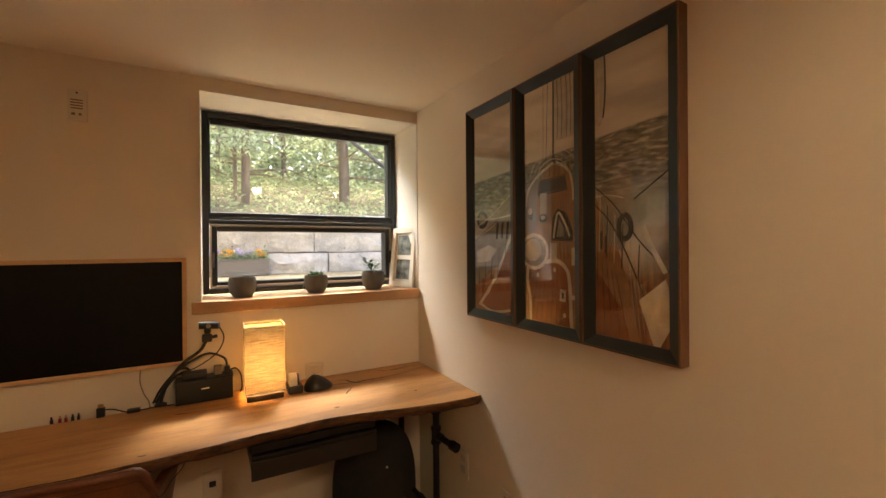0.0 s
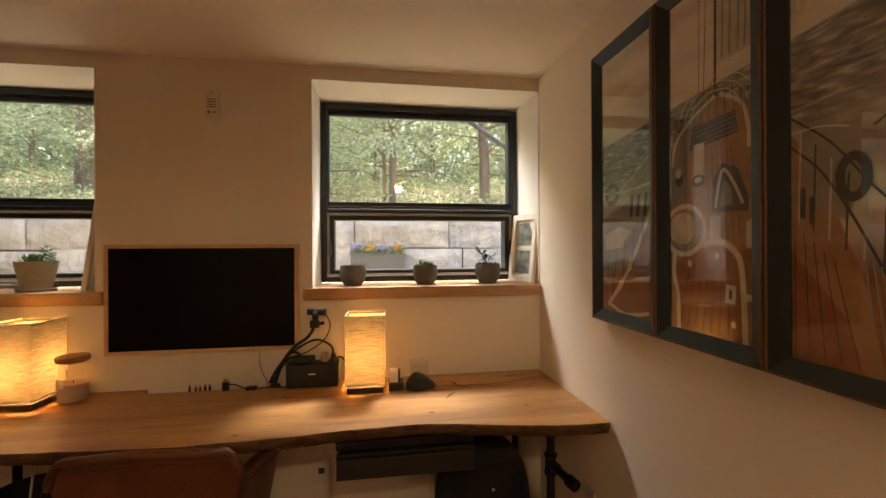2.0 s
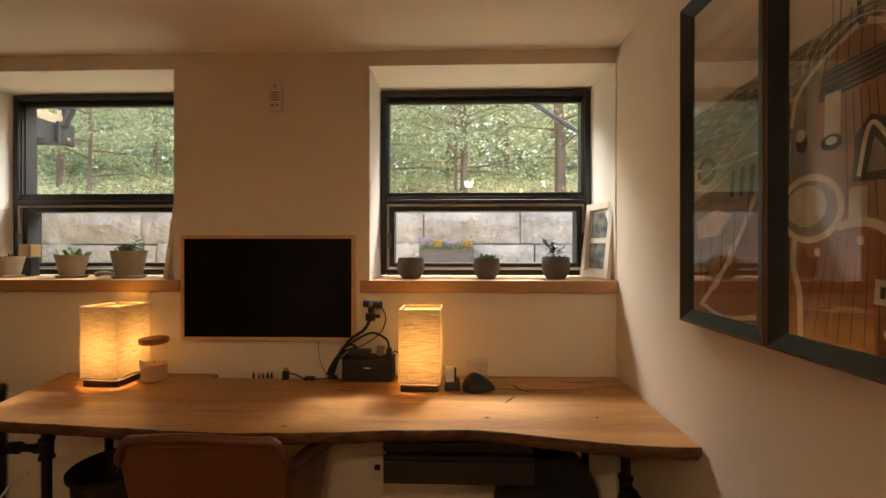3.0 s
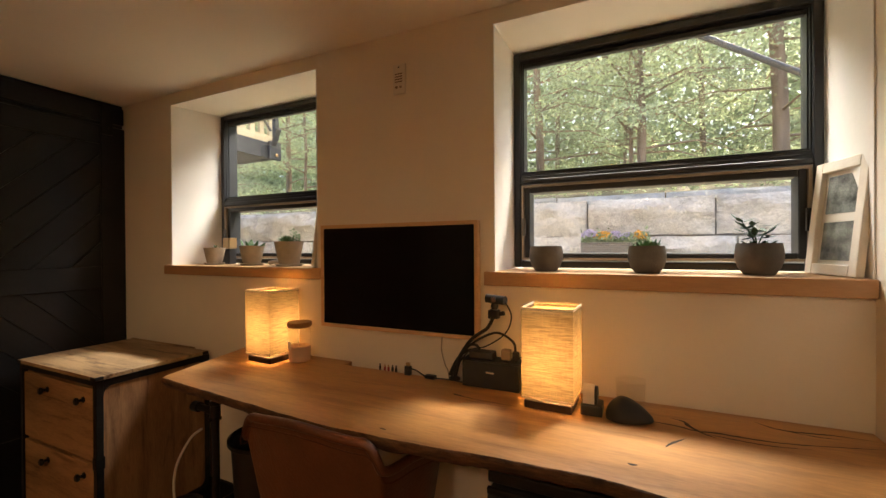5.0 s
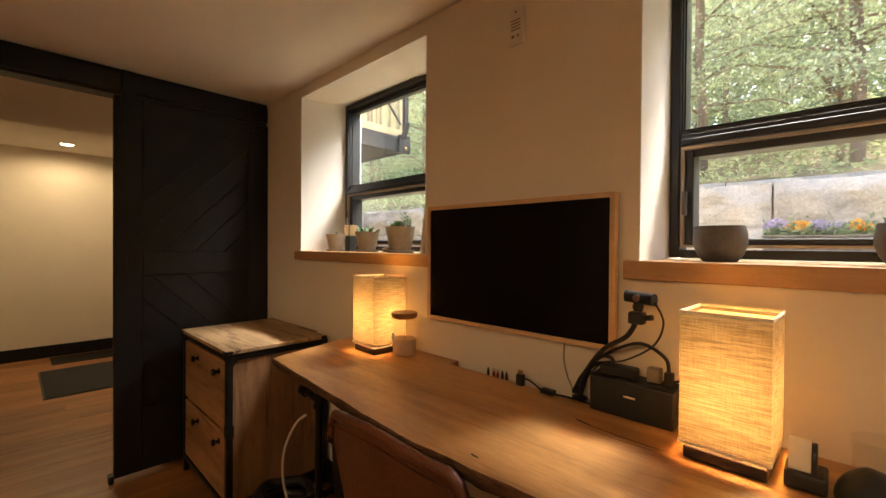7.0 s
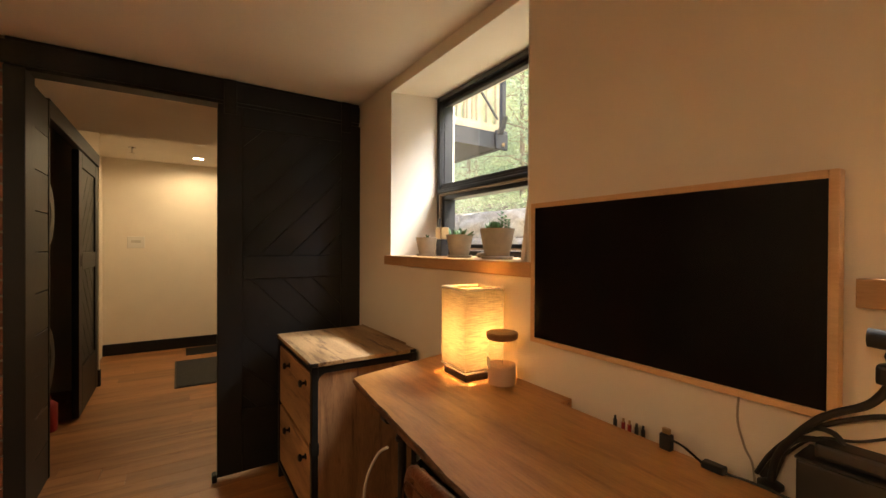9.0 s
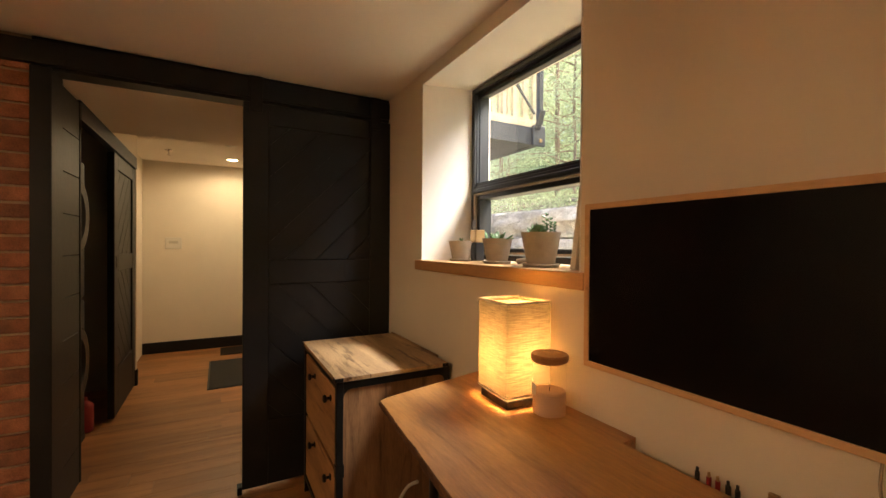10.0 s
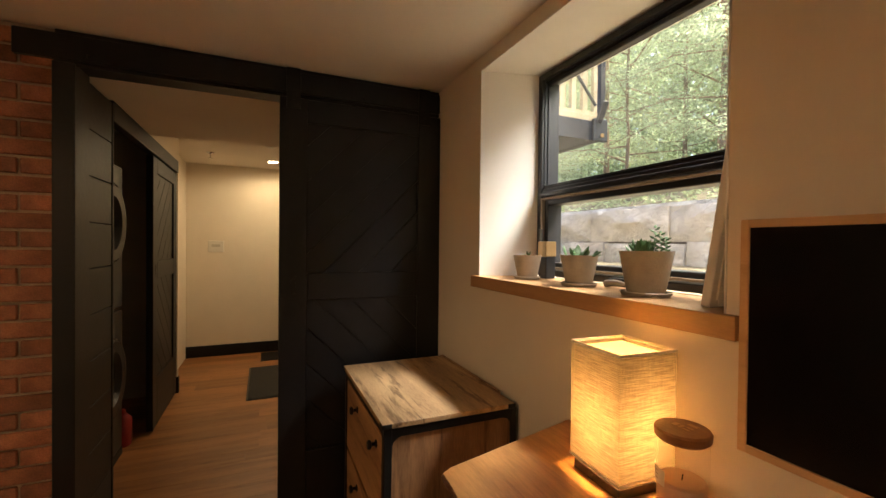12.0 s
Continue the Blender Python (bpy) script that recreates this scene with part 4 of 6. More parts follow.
def photo_mat(name, sky_low, sea, deck):
    """Sepia photograph: cloudy sky, sea, and a teak deck below, by height."""
    m = bpy.data.materials.new(name)
    m.use_nodes = True
    n, l = m.node_tree.nodes, m.node_tree.links
    b = n["Principled BSDF"]
    b.inputs["Roughness"].default_value = 0.6
    tc = n.new("ShaderNodeTexCoord")
    sep = n.new("ShaderNodeSeparateXYZ")
    l.new(tc.outputs["Object"], sep.inputs[0])
    def noise_tex(scale, stretch, detail=6):
        mp, nz = n.new("ShaderNodeMapping"), n.new("ShaderNodeTexNoise")
        mp.inputs["Scale"].default_value = stretch
        mp.inputs["Rotation"].default_value = (radians(14), 0, 0)
        nz.inputs["Scale"].default_value, nz.inputs["Detail"].default_value = scale, detail
        l.new(tc.outputs["Object"], mp.inputs[0])
        l.new(mp.outputs[0], nz.inputs["Vector"])
        return nz.outputs["Fac"]
    def ramp(fac, stops):
        r = n.new("ShaderNodeValToRGB")
        while len(r.color_ramp.elements) < len(stops):
            r.color_ramp.elements.new(0.5)
        for e, (p, c) in zip(r.color_ramp.elements, stops):
            e.position, e.color = p, (*c, 1)
        l.new(fac, r.inputs[0])
        return r.outputs[0]
    def mixc(fac, a, b2):
        x = n.new("ShaderNodeMix")
        x.data_type = 'RGBA'
        l.new(fac, x.inputs["Factor"])
        l.new(a, x.inputs["A"])
        l.new(b2, x.inputs["B"])
        return x.outputs["Result"]
    def step(v, at, soft):
        r = n.new("ShaderNodeMapRange")
        r.inputs["From Min"].default_value, r.inputs["From Max"].default_value = at - soft, at + soft
        l.new(v, r.inputs["Value"])
        return r.outputs[0]
    # tilted horizon
    tilt = n.new("ShaderNodeMath")
    tilt.operation = 'MULTIPLY_ADD'
    tilt.inputs[1].default_value = 0.07
    l.new(sep.outputs["Y"], tilt.inputs[0])
    l.new(sep.outputs["Z"], tilt.inputs[2])
    clouds = ramp(noise_tex(3.0, (1, 1.2, 5)), [(0.3, (0.504, 0.420, 0.329)), (0.45, (0.672, 0.574, 0.455)), (0.65, (0.840, 0.728, 0.588))])
    waves = ramp(noise_tex(22.0, (1, 1.2, 5)), [(0.36, (0.098, 0.087, 0.074)), (0.54, (0.280, 0.245, 0.196)), (0.68, (0.588, 0.518, 0.420))])
    spray = ramp(noise_tex(6.0, (1, 1, 1)), [(0.38, (0.280, 0.224, 0.168)), (0.62, (0.728, 0.616, 0.476))])
    planks = ramp(noise_tex(5.0, (1, 14, 1.2)), [(0.35, (0.126, 0.046, 0.021)), (0.65, (0.378, 0.154, 0.063))])
    c = mixc(step(tilt.outputs[0], deck, 0.05), planks, spray)
    c = mixc(step(tilt.outputs[0], sea, 0.04), c, waves)
    c = mixc(step(tilt.outputs[0], sky_low, 0.003), c, clouds)
    l.new(c, b.inputs["Base Color"])
    return m


PHOTO = photo_mat("sepia_sailing_photo", 1.812, 1.66, 1.46)
INK = {k: mat("print_" + k, c, 0.6, var=0.2, scale=30) for k, c in dict(cream=(0.68, 0.58, 0.44), pale=(0.56, 0.48, 0.37), dark=(0.04, 0.032, 0.026), teak=(0.36, 0.18, 0.082), grey=(0.27, 0.23, 0.185), red=(0.31, 0.11, 0.042)).items()}
PZ0, PZ1 = 1.107, 1.935
PANELS = [(2.473, 2.172), (2.168, 1.878), (1.874, 1.592)]
arts = []
for ya, yb in PANELS:
    p = thing("picture_panel", (EX, (ya + yb) / 2, PZ0), "sepia sailboat photograph in a deep black frame", "picture", "three-part wall picture")
    fw = 0.034
    # outer brown edge and inner dark sloped face
    for nm, q in (("frame_side", (yb, yb + 0.005, PZ0, PZ1)), ("frame_side", (ya - 0.005, ya, PZ0, PZ1)), ("frame_side", (yb + 0.005, ya - 0.005, PZ1 - 0.005, PZ1)), ("frame_side", (yb + 0.005, ya - 0.005, PZ0, PZ0 + 0.005))):
        part(nm, box(1.384, EX - 0.0005, q[0], q[1], q[2], q[3], 0.001), FRAME_EDGE, p, "brown wooden frame side")
    bm = bmesh.new()
    o = [(yb + 0.005, PZ0 + 0.005), (ya - 0.005, PZ0 + 0.005), (ya - 0.005, PZ1 - 0.005), (yb + 0.005, PZ1 - 0.005)]
    i_ = [(yb + fw, PZ0 + fw), (ya - fw, PZ0 + fw), (ya - fw, PZ1 - fw), (yb + fw, PZ1 - fw)]
    vo = [bm.verts.new((1.386, y, z)) for y, z in o]
    vi = [bm.verts.new((1.399, y, z)) for y, z in i_]
    vb = [bm.verts.new((1.404, y, z)) for y, z in i_]
    wo = [bm.verts.new((1.404, y, z)) for y, z in o]
    for k in range(4):
        j = (k + 1) % 4
        bm.faces.new((vo[k], vo[j], vi[j], vi[k]))
        bm.faces.new((vi[k], vi[j], vb[j], vb[k]))
        bm.faces.new((vb[k], vb[j], wo[j], wo[k]))
        bm.faces.new((wo[k], wo[j], vo[j], vo[k]))
    part("frame_face", bm, FRAME_DARK, p, "sloping dark green-black frame face")
    arts.append(part("print", box(1.4045, 1.410, yb + 0.006, ya - 0.006, PZ0 + 0.006, PZ1 - 0.006), PHOTO, p, "sepia photograph of a yacht deck at sea"))
    g = part("glazing", box(1.4000, 1.4012, yb + fw - 0.002, ya - fw + 0.002, PZ0 + fw - 0.002, PZ1 - fw + 0.002), CLEAR_GLASS, p, "picture glass")
    g.visible_shadow = False


def art_shape(panel, pts, ink, layer=0):
    """A flat printed shape; pts are (across 0..1 of the print's opening, height 0..1 of it)."""
    ya, yb = PANELS[panel]
    y0, y1 = ya - 0.034, yb + 0.034
    z0, z1 = PZ0 + 0.034, PZ1 - 0.034
    bm = bmesh.new()
    x = 1.4042 - 0.0003 * layer
    bm.faces.new([bm.verts.new((x, y0 + (y1 - y0) * u, z0 + (z1 - z0) * v)) for u, v in pts])
    part("printed_shape", bm, INK[ink], arts[panel])


def art_line(panel, pts, w, ink, layer=1):
    pv = curve_pts([(u, v, 0) for u, v in pts], 6)
    left, right = [], []
    for i, p in enumerate(pv):
        d = (pv[min(i + 1, len(pv) - 1)] - pv[max(i - 1, 0)])
        d = Vector((d.x * 0.3, d.y, 0)).normalized()
        o = Vector((-d.y * w / 0.22, d.x * w / 0.74, 0))
        left.append((p.x + o.x, p.y + o.y))
        right.append((p.x - o.x, p.y - o.y))
    ya, yb = PANELS[panel]
    y0, y1 = ya - 0.034, yb + 0.034
    z0, z1 = PZ0 + 0.034, PZ1 - 0.034
    x = 1.4042 - 0.0003 * layer
    bm = bmesh.new()
    rows = [[bm.verts.new((x, y0 + (y1 - y0) * min(max(u, 0), 1), z0 + (z1 - z0) * min(max(v, 0), 1))) for u, v in s] for s in (left, right)]
    for i in range(len(left) - 1):
        bm.faces.new((rows[0][i], rows[0][i + 1], rows[1][i + 1], rows[1][i]))
    part("printed_shape", bm, INK[ink], arts[panel])


def circle(c, ru, rv, n=24):
    return [(c[0] + ru * math.cos(2 * math.pi * i / n), c[1] + rv * math.sin(2 * math.pi * i / n)) for i in range(n)]


def arc(c, ru, rv, a0, a1, n=10):
    return [(c[0] + ru * math.cos(radians(a0 + (a1 - a0) * i / n)), c[1] + rv * math.sin(radians(a0 + (a1 - a0) * i / n))) for i in range(n + 1)]


# left print: side deck, hatch and winch
art_shape(0, [(0, 0.36), (0.55, 0.42), (1, 0.62), (1, 0.30), (0.6, 0.22), (0, 0.12)], "grey")
art_shape(0, [(0.10, 0.02), (0.95, 0.02), (1, 0.30), (0.85, 0.30)], "red", 1)
art_line(0, [(0.12, 0.02), (0.55, 0.16), (0.88, 0.32), (1.0, 0.38)], 0.006, "cream", 2)
art_line(0, [(0.12, 0.03), (0.5, 0.0), (0.95, 0.02)], 0.005, "cream", 2)
art_shape(0, [(0.28, 0.06), (0.42, 0.09), (0.52, 0.15), (0.38, 0.12)], "cream", 3)
art_shape(0, [(0.50, 0.14), (0.64, 0.17), (0.72, 0.24), (0.58, 0.20)], "cream", 3)
art_line(0, [(0.0, 0.52), (0.5, 0.56), (1.0, 0.66)], 0.002, "grey", 1)
art_line(0, [(0.0, 0.47), (0.5, 0.46), (1.0, 0.47)], 0.003, "pale", 2)
art_shape(0, circle((0.22, 0.46), 0.16, 0.045), "dark", 1)
art_shape(0, circle((0.22, 0.46), 0.10, 0.026), "grey", 2)
for u in (0.62, 0.75, 0.88):
    art_line(0, [(u, 0.36), (u + 0.03, 0.44)], 0.006, "dark", 2)
# middle print: mast, bow rail, grating, winch and round hatch
art_shape(1, [(0.0, 0.0), (1.0, 0.0), (1.0, 0.58), (0.72, 0.66), (0.55, 0.66), (0.05, 0.55), (0.0, 0.40)], "teak")
art_shape(1, [(0.08, 0.0), (0.90, 0.0), (0.88, 0.24), (0.30, 0.26), (0.10, 0.20)], "red", 1)
art_shape(1, [(0.0, 0.40), (0.05, 0.55), (0.30, 0.62), (0.22, 0.40), (0.10, 0.36)], "grey", 1)
art_shape(1, [(0.60, 0.75), (0.62, 1.0), (0.98, 1.0), (0.98, 0.75)], "pale", 1)
for u in (0.68, 0.76, 0.85, 0.92):
    art_line(1, [(u, 0.76), (u + 0.012, 0.88), (u - 0.004, 1.0)], 0.0022, "grey", 2)
art_line(1, [(0.60, 0.66), (0.61, 1.0)], 0.0035, "dark", 2)
art_line(1, [(0.46, 0.68), (0.50, 1.0)], 0.0010, "dark", 2)
art_line(1, [(0.40, 0.66), (0.41, 1.0)], 0.0008, "dark", 2)
for k, (w, h) in enumerate(((0.46, 0.115), (0.38, 0.095), (0.30, 0.075), (0.22, 0.055))):
    art_line(1, arc((0.58, 0.605), w, h, 8, 172, 14), 0.0010, "pale" if k % 2 else "cream", 3)
for k in range(9):
    art_line(1, [(0.14 + 0.095 * k, 0.60 - 0.004 * abs(k - 4)), (0.22 + 0.082 * k, 0.66 + 0.012 * (4 - abs(k - 4)))], 0.0011, "dark", 3)
art_line(1, [(0.60, 0.665), (0.30, 0.625), (0.08, 0.57), (0.03, 0.50)], 0.0042, "cream", 3)
art_line(1, [(0.66, 0.665), (0.88, 0.62), (0.95, 0.56), (0.96, 0.50)], 0.0042, "cream", 3)
art_shape(1, [(0.28, 0.535), (0.32, 0.60), (0.82, 0.605), (0.86, 0.545)], "dark", 3)
for k in range(5):
    art_line(1, [(0.31, 0.545 + 0.012 * k), (0.84, 0.552 + 0.012 * k)], 0.0008, "grey", 4)
art_shape(1, [(0.33, 0.44), (0.34, 0.555), (0.47, 0.555), (0.46, 0.44)], "pale", 4)
art_shape(1, [(0.31, 0.548), (0.32, 0.566), (0.49, 0.566), (0.49, 0.548)], "dark", 5)
art_shape(1, circle((0.395, 0.44), 0.09, 0.018), "dark", 5)
art_shape(1, circle((0.395, 0.443), 0.05, 0.009), "cream", 6)
art_shape(1, circle((0.13, 0.455), 0.055, 0.02), "dark", 4)
art_shape(1, circle((0.12, 0.475), 0.045, 0.015), "cream", 5)
for k in range(6):
    art_line(1, [(0.52 + 0.07 * k, 0.27), (0.50 + 0.055 * k, 0.53)], 0.0009, "dark", 1)
art_shape(1, [(0.55, 0.345), (0.58, 0.44), (0.68, 0.475), (0.84, 0.455), (0.96, 0.375), (0.95, 0.34)], "dark", 3)
art_line(1, [(0.60, 0.355), (0.68, 0.455), (0.80, 0.42), (0.90, 0.36)], 0.0035, "cream", 4)
art_shape(1, [(0.66, 0.36), (0.71, 0.43), (0.78, 0.40), (0.80, 0.36)], "grey", 4)
art_shape(1, [(0.52, 0.26), (0.53, 0.335), (0.66, 0.335), (0.66, 0.26)], "pale", 2)
art_shape(1, circle((0.20, 0.300), 0.27, 0.070, 32), "grey", 4)
art_shape(1, circle((0.17, 0.306), 0.19, 0.048, 28), "pale", 5)
art_line(1, arc((0.20, 0.300), 0.275, 0.072, 0, 360, 28), 0.0055, "cream", 6)
art_line(1, [(0.07, 0.24), (0.05, 0.17), (0.11, 0.10), (0.12, 0.0)], 0.0060, "cream", 5)
art_line(1, [(0.44, 0.255), (0.66, 0.262), (0.82, 0.235), (0.89, 0.18), (0.92, 0.0)], 0.0065, "cream", 5)
art_shape(1, [(0.93, 0.245), (0.93, 0.31), (0.99, 0.32), (0.99, 0.245)], "cream", 5)
art_shape(1, [(0.71, 0.10), (0.72, 0.150), (0.83, 0.146), (0.82, 0.098)], "cream", 6)
art_shape(1, [(0.75, 0.112), (0.755, 0.136), (0.79, 0.134), (0.785, 0.111)], "dark", 7)
for u, v in ((0.80, 0.045), (0.62, 0.225), (0.28, 0.20), (0.96, 0.12)):
    art_shape(1, circle((u, v), 0.028, 0.010, 14), "cream", 7)
for k in range(7):
    art_line(1, [(0.14 + 0.10 * k, 0.01), (0.30 + 0.075 * k, 0.235)], 0.0007, "dark", 3)
for k in range(5):
    art_line(0, [(0.10 + 0.18 * k, 0.08 + 0.03 * k), (0.14 + 0.18 * k, 0.20 + 0.04 * k)], 0.0013, "dark", 4)
art_line(0, [(0.0, 0.42), (0.5, 0.48), (1.0, 0.57)], 0.0014, "cream", 4)
art_line(0, [(0.0, 0.36), (0.5, 0.43), (1.0, 0.52)], 0.0010, "dark", 4)
art_shape(0, [(0.05, 0.30), (0.40, 0.33), (0.62, 0.31), (0.45, 0.25), (0.08, 0.24)], "pale", 3)
# right print: sail edge, breaking sea, spray, guard lines and sail bag
art_shape(2, [(0.0, 0.0), (0.62, 0.0), (0.52, 0.16), (0.30, 0.34), (0.0, 0.50)], "teak")
art_shape(2, [(0.0, 0.0), (0.50, 0.0), (0.40, 0.10), (0.0, 0.24)], "red", 1)
art_shape(2, [(0.0, 0.76), (0.02, 1.0), (0.15, 1.0), (0.16, 0.80), (0.09, 0.755)], "pale", 1)
art_line(2, [(0.13, 0.78), (0.165, 0.88), (0.155, 1.0)], 0.0028, "dark", 2)
art_line(2, [(0.06, 0.77), (0.07, 1.0)], 0.0016, "cream", 2)
art_shape(2, [(0.06, 0.42), (0.20, 0.48), (0.40, 0.47), (0.52, 0.40), (0.40, 0.30), (0.18, 0.33)], "grey", 1)
art_line(2, [(1.0, 0.555), (0.80, 0.52), (0.56, 0.475)], 0.0020, "dark", 4)
art_line(2, [(0.0, 0.535), (0.30, 0.46), (0.62, 0.34), (1.0, 0.235)], 0.0020, "dark", 4)
art_line(2, [(0.0, 0.47), (0.24, 0.40), (0.50, 0.27), (0.85, 0.05)], 0.0022, "dark", 4)
art_line(2, [(0.0, 0.50), (0.22, 0.50), (0.42, 0.485)], 0.0012, "cream", 4)
for k in range(6):
    u = 0.06 + 0.11 * k
    art_line(2, [(u, 0.30 - 0.02 * k), (u + 0.02, 0.50 - 0.035 * k)], 0.0016, "dark" if k % 2 else "pale", 4)
    art_line(2, [(0.50 + 0.05 * k, 0.24 - 0.015 * k), (0.58 + 0.06 * k, 0.02)], 0.0014, "grey", 4)
art_line(2, arc((0.44, 0.385), 0.085, 0.040, 0, 360, 16), 0.0070, "dark", 5)
art_line(2, [(0.68, 0.385), (0.80, 0.31), (0.95, 0.235)], 0.0065, "cream", 5)
art_shape(2, [(0.07, 0.31), (0.075, 0.375), (0.115, 0.375), (0.115, 0.31)], "dark", 5)
art_shape(2, [(0.14, 0.295), (0.145, 0.355), (0.18, 0.355), (0.18, 0.295)], "dark", 5)
art_shape(2, [(0.62, 0.14), (0.95, 0.215), (1.0, 0.17), (1.0, 0.06), (0.88, 0.0), (0.80, 0.0)], "pale", 5)
for k in range(5):
    art_line(2, [(0.03 + 0.11 * k, 0.01), (0.03 + 0.07 * k, 0.30 - 0.02 * k)], 0.0007, "dark", 2)

# ---- desk clutter ----
jar = thing("candle_jar", (-0.380, 2.908, TOP), "glass candle jar with a wooden lid beside a lamp", "candle")
jc = (-0.380, 2.908)
g = part("glass", lathe([(0, TOP + 0.002), (0.042, TOP + 0.002), (0.046, TOP + 0.008), (0.046, TOP + 0.135), (0.044, TOP + 0.14)], 32, jc), CLEAR_GLASS, jar, "clear glass jar", True)
g.visible_shadow = False
part("wax", lathe([(0, TOP + 0.006), (0.043, TOP + 0.006), (0.0435, TOP + 0.062), (0.040, TOP + 0.066), (0.008, TOP + 0.063), (0, TOP + 0.063)], 32, jc), WAX, jar, "pinkish brown wax", True)
part("wick", tube([(jc[0], jc[1], TOP + 0.062), (jc[0] + 0.002, jc[1], TOP + 0.075)], 0.001, 6), RUBBER, jar)
part("lid", lathe([(0, TOP + 0.1415), (0.043, TOP + 0.1415), (0.049, TOP + 0.147), (0.050, TOP + 0.160), (0.047, TOP + 0.164), (0, TOP + 0.165)], 32, jc), wood("walnut_lid", (0.16, 0.065, 0.022), (0.36, 0.17, 0.065), 'X', 9.0, 0.4), jar, "turned dark wooden lid", True)
for du, dv, lu, lv in ((-0.020, -0.008, 0.010, 0.016), (-0.006, -0.008, 0.006, 0.016), (0.004, -0.008, 0.014, 0.005), (0.004, 0.003, 0.014, 0.005), (-0.004, 0.016, 0.020, 0.010)):
    part("carved_mark", box(jc[0] + du, jc[0] + du + lu, jc[1] + dv, jc[1] + dv + lv, TOP + 0.1645, TOP + 0.1656), mat("pale_carving", (0.50, 0.30, 0.16), 0.6), jar)
bm = bmesh.new()
pv = []
for i in range(9):
    a = radians(205 + 8 * i)
    pv.append([bm.verts.new((jc[0] + 0.0466 * math.cos(a), jc[1] + 0.0466 * math.sin(a), TOP + z)) for z in (0.058, 0.088)])
for a, b in zip(pv, pv[1:]):
    bm.faces.new((a[0], b[0], b[1], a[1]))
lab = part("paper_label", bm, WHITE_PLASTIC, jar, "small paper label")
for zb in (0.066, 0.073, 0.080):
    bm = bmesh.new()
    row = [[bm.verts.new((jc[0] + 0.0469 * math.cos(radians(215 + 8 * i)), jc[1] + 0.0469 * math.sin(radians(215 + 8 * i)), TOP + zb + d)) for d in (0, 0.002)] for i in range(5)]
    for a, b in zip(row, row[1:]):
        bm.faces.new((a[0], b[0], b[1], a[1]))
    part("print_bar", bm, RUBBER, lab)

cbox = thing("cable_box", (0.45, 2.945, TOP), "black cable organiser box on the desk", "box")
part("body", box(0.350, 0.545, 2.905, 2.975, TOP + 0.001, TOP + 0.086, 0.004, 2), BLACK_PLASTIC, cbox)
part("lid", box(0.348, 0.547, 2.903, 2.977, TOP + 0.0865, TOP + 0.092, 0.002), BLACK_PLASTIC, cbox)
part("emblem", box(0.435, 0.462, 2.9035, 2.905, TOP + 0.052, TOP + 0.057), STEEL, cbox, "small pale emblem bar")
adapter = thing("power_adapter", (0.42, 2.94, TOP + 0.092), "black power adapter on the cable box", "adapter")
part("body", box(0.37, 0.455, 2.915, 2.960, TOP + 0.093, TOP + 0.118, 0.006, 2), BLACK_PLASTIC, adapter)
plug = thing("power_plug", (0.50, 2.94, TOP + 0.092), "grey plug standing on the cable box", "plug")
part("body", box(0.478, 0.508, 2.930, 2.960, TOP + 0.093, TOP + 0.128, 0.005, 2), mat("grey_plug", (0.25, 0.2, 0.15), 0.5), plug)
part("strain_relief", box(0.516, 0.536, 2.93, 2.95, TOP + 0.093, TOP + 0.125, 0.005, 2), BLACK_PLASTIC, plug)

webcam = thing("webcam", (0.47, 2.93, 1.07), "black webcam on a bent gooseneck arm", "webcam")
part("gooseneck", tube(curve_pts([(0.300, 2.955, TOP + 0.004), (0.315, 2.95, 0.86), (0.37, 2.94, 0.94), (0.43, 2.935, 0.985), (0.456, 2.93, 1.03)], 8), 0.0062, 10), RUBBER, webcam, "black gooseneck arm", True)
part("foot", lathe([(0, TOP), (0.02, TOP), (0.02, TOP + 0.006), (0.008, TOP + 0.012), (0, TOP + 0.012)], 16, (0.300, 2.955)), BLACK_PLASTIC, webcam, "", True)
part("clamp", box(0.438, 0.474, 2.915, 2.945, 1.020, 1.050, 0.006, 2), BLACK_PLASTIC, webcam, "black clamp")
part("clamp_screw", tube([(0.474, 2.93, 1.036), (0.492, 2.928, 1.04)], 0.007, 10), BLACK_PLASTIC, webcam, "", True)
part("ball_joint", lathe([(0, 1.048), (0.010, 1.052), (0.013, 1.062), (0.010, 1.072), (0, 1.074)], 16, (0.458, 2.93)), BLACK_PLASTIC, webcam, "", True)
body = part("camera_body", tube([(0.428, 2.932, 1.086), (0.432, 2.932, 1.086), (0.494, 2.920, 1.083), (0.498, 2.919, 1.083)], 0.0145, 16), BLACK_PLASTIC, webcam, "black camera body", True)
part("lens_ring", tube([(0.462, 2.913, 1.085), (0.461, 2.906, 1.085)], 0.009, 16), STEEL, body, "", True)


def cable(name, ctrl, r, material, label, ends=True):
    c = thing(name, tuple(ctrl[0]), label, "cable")
    part("cord", tube(curve_pts(ctrl, 8), r, 8), material, c, "", True)
    return c


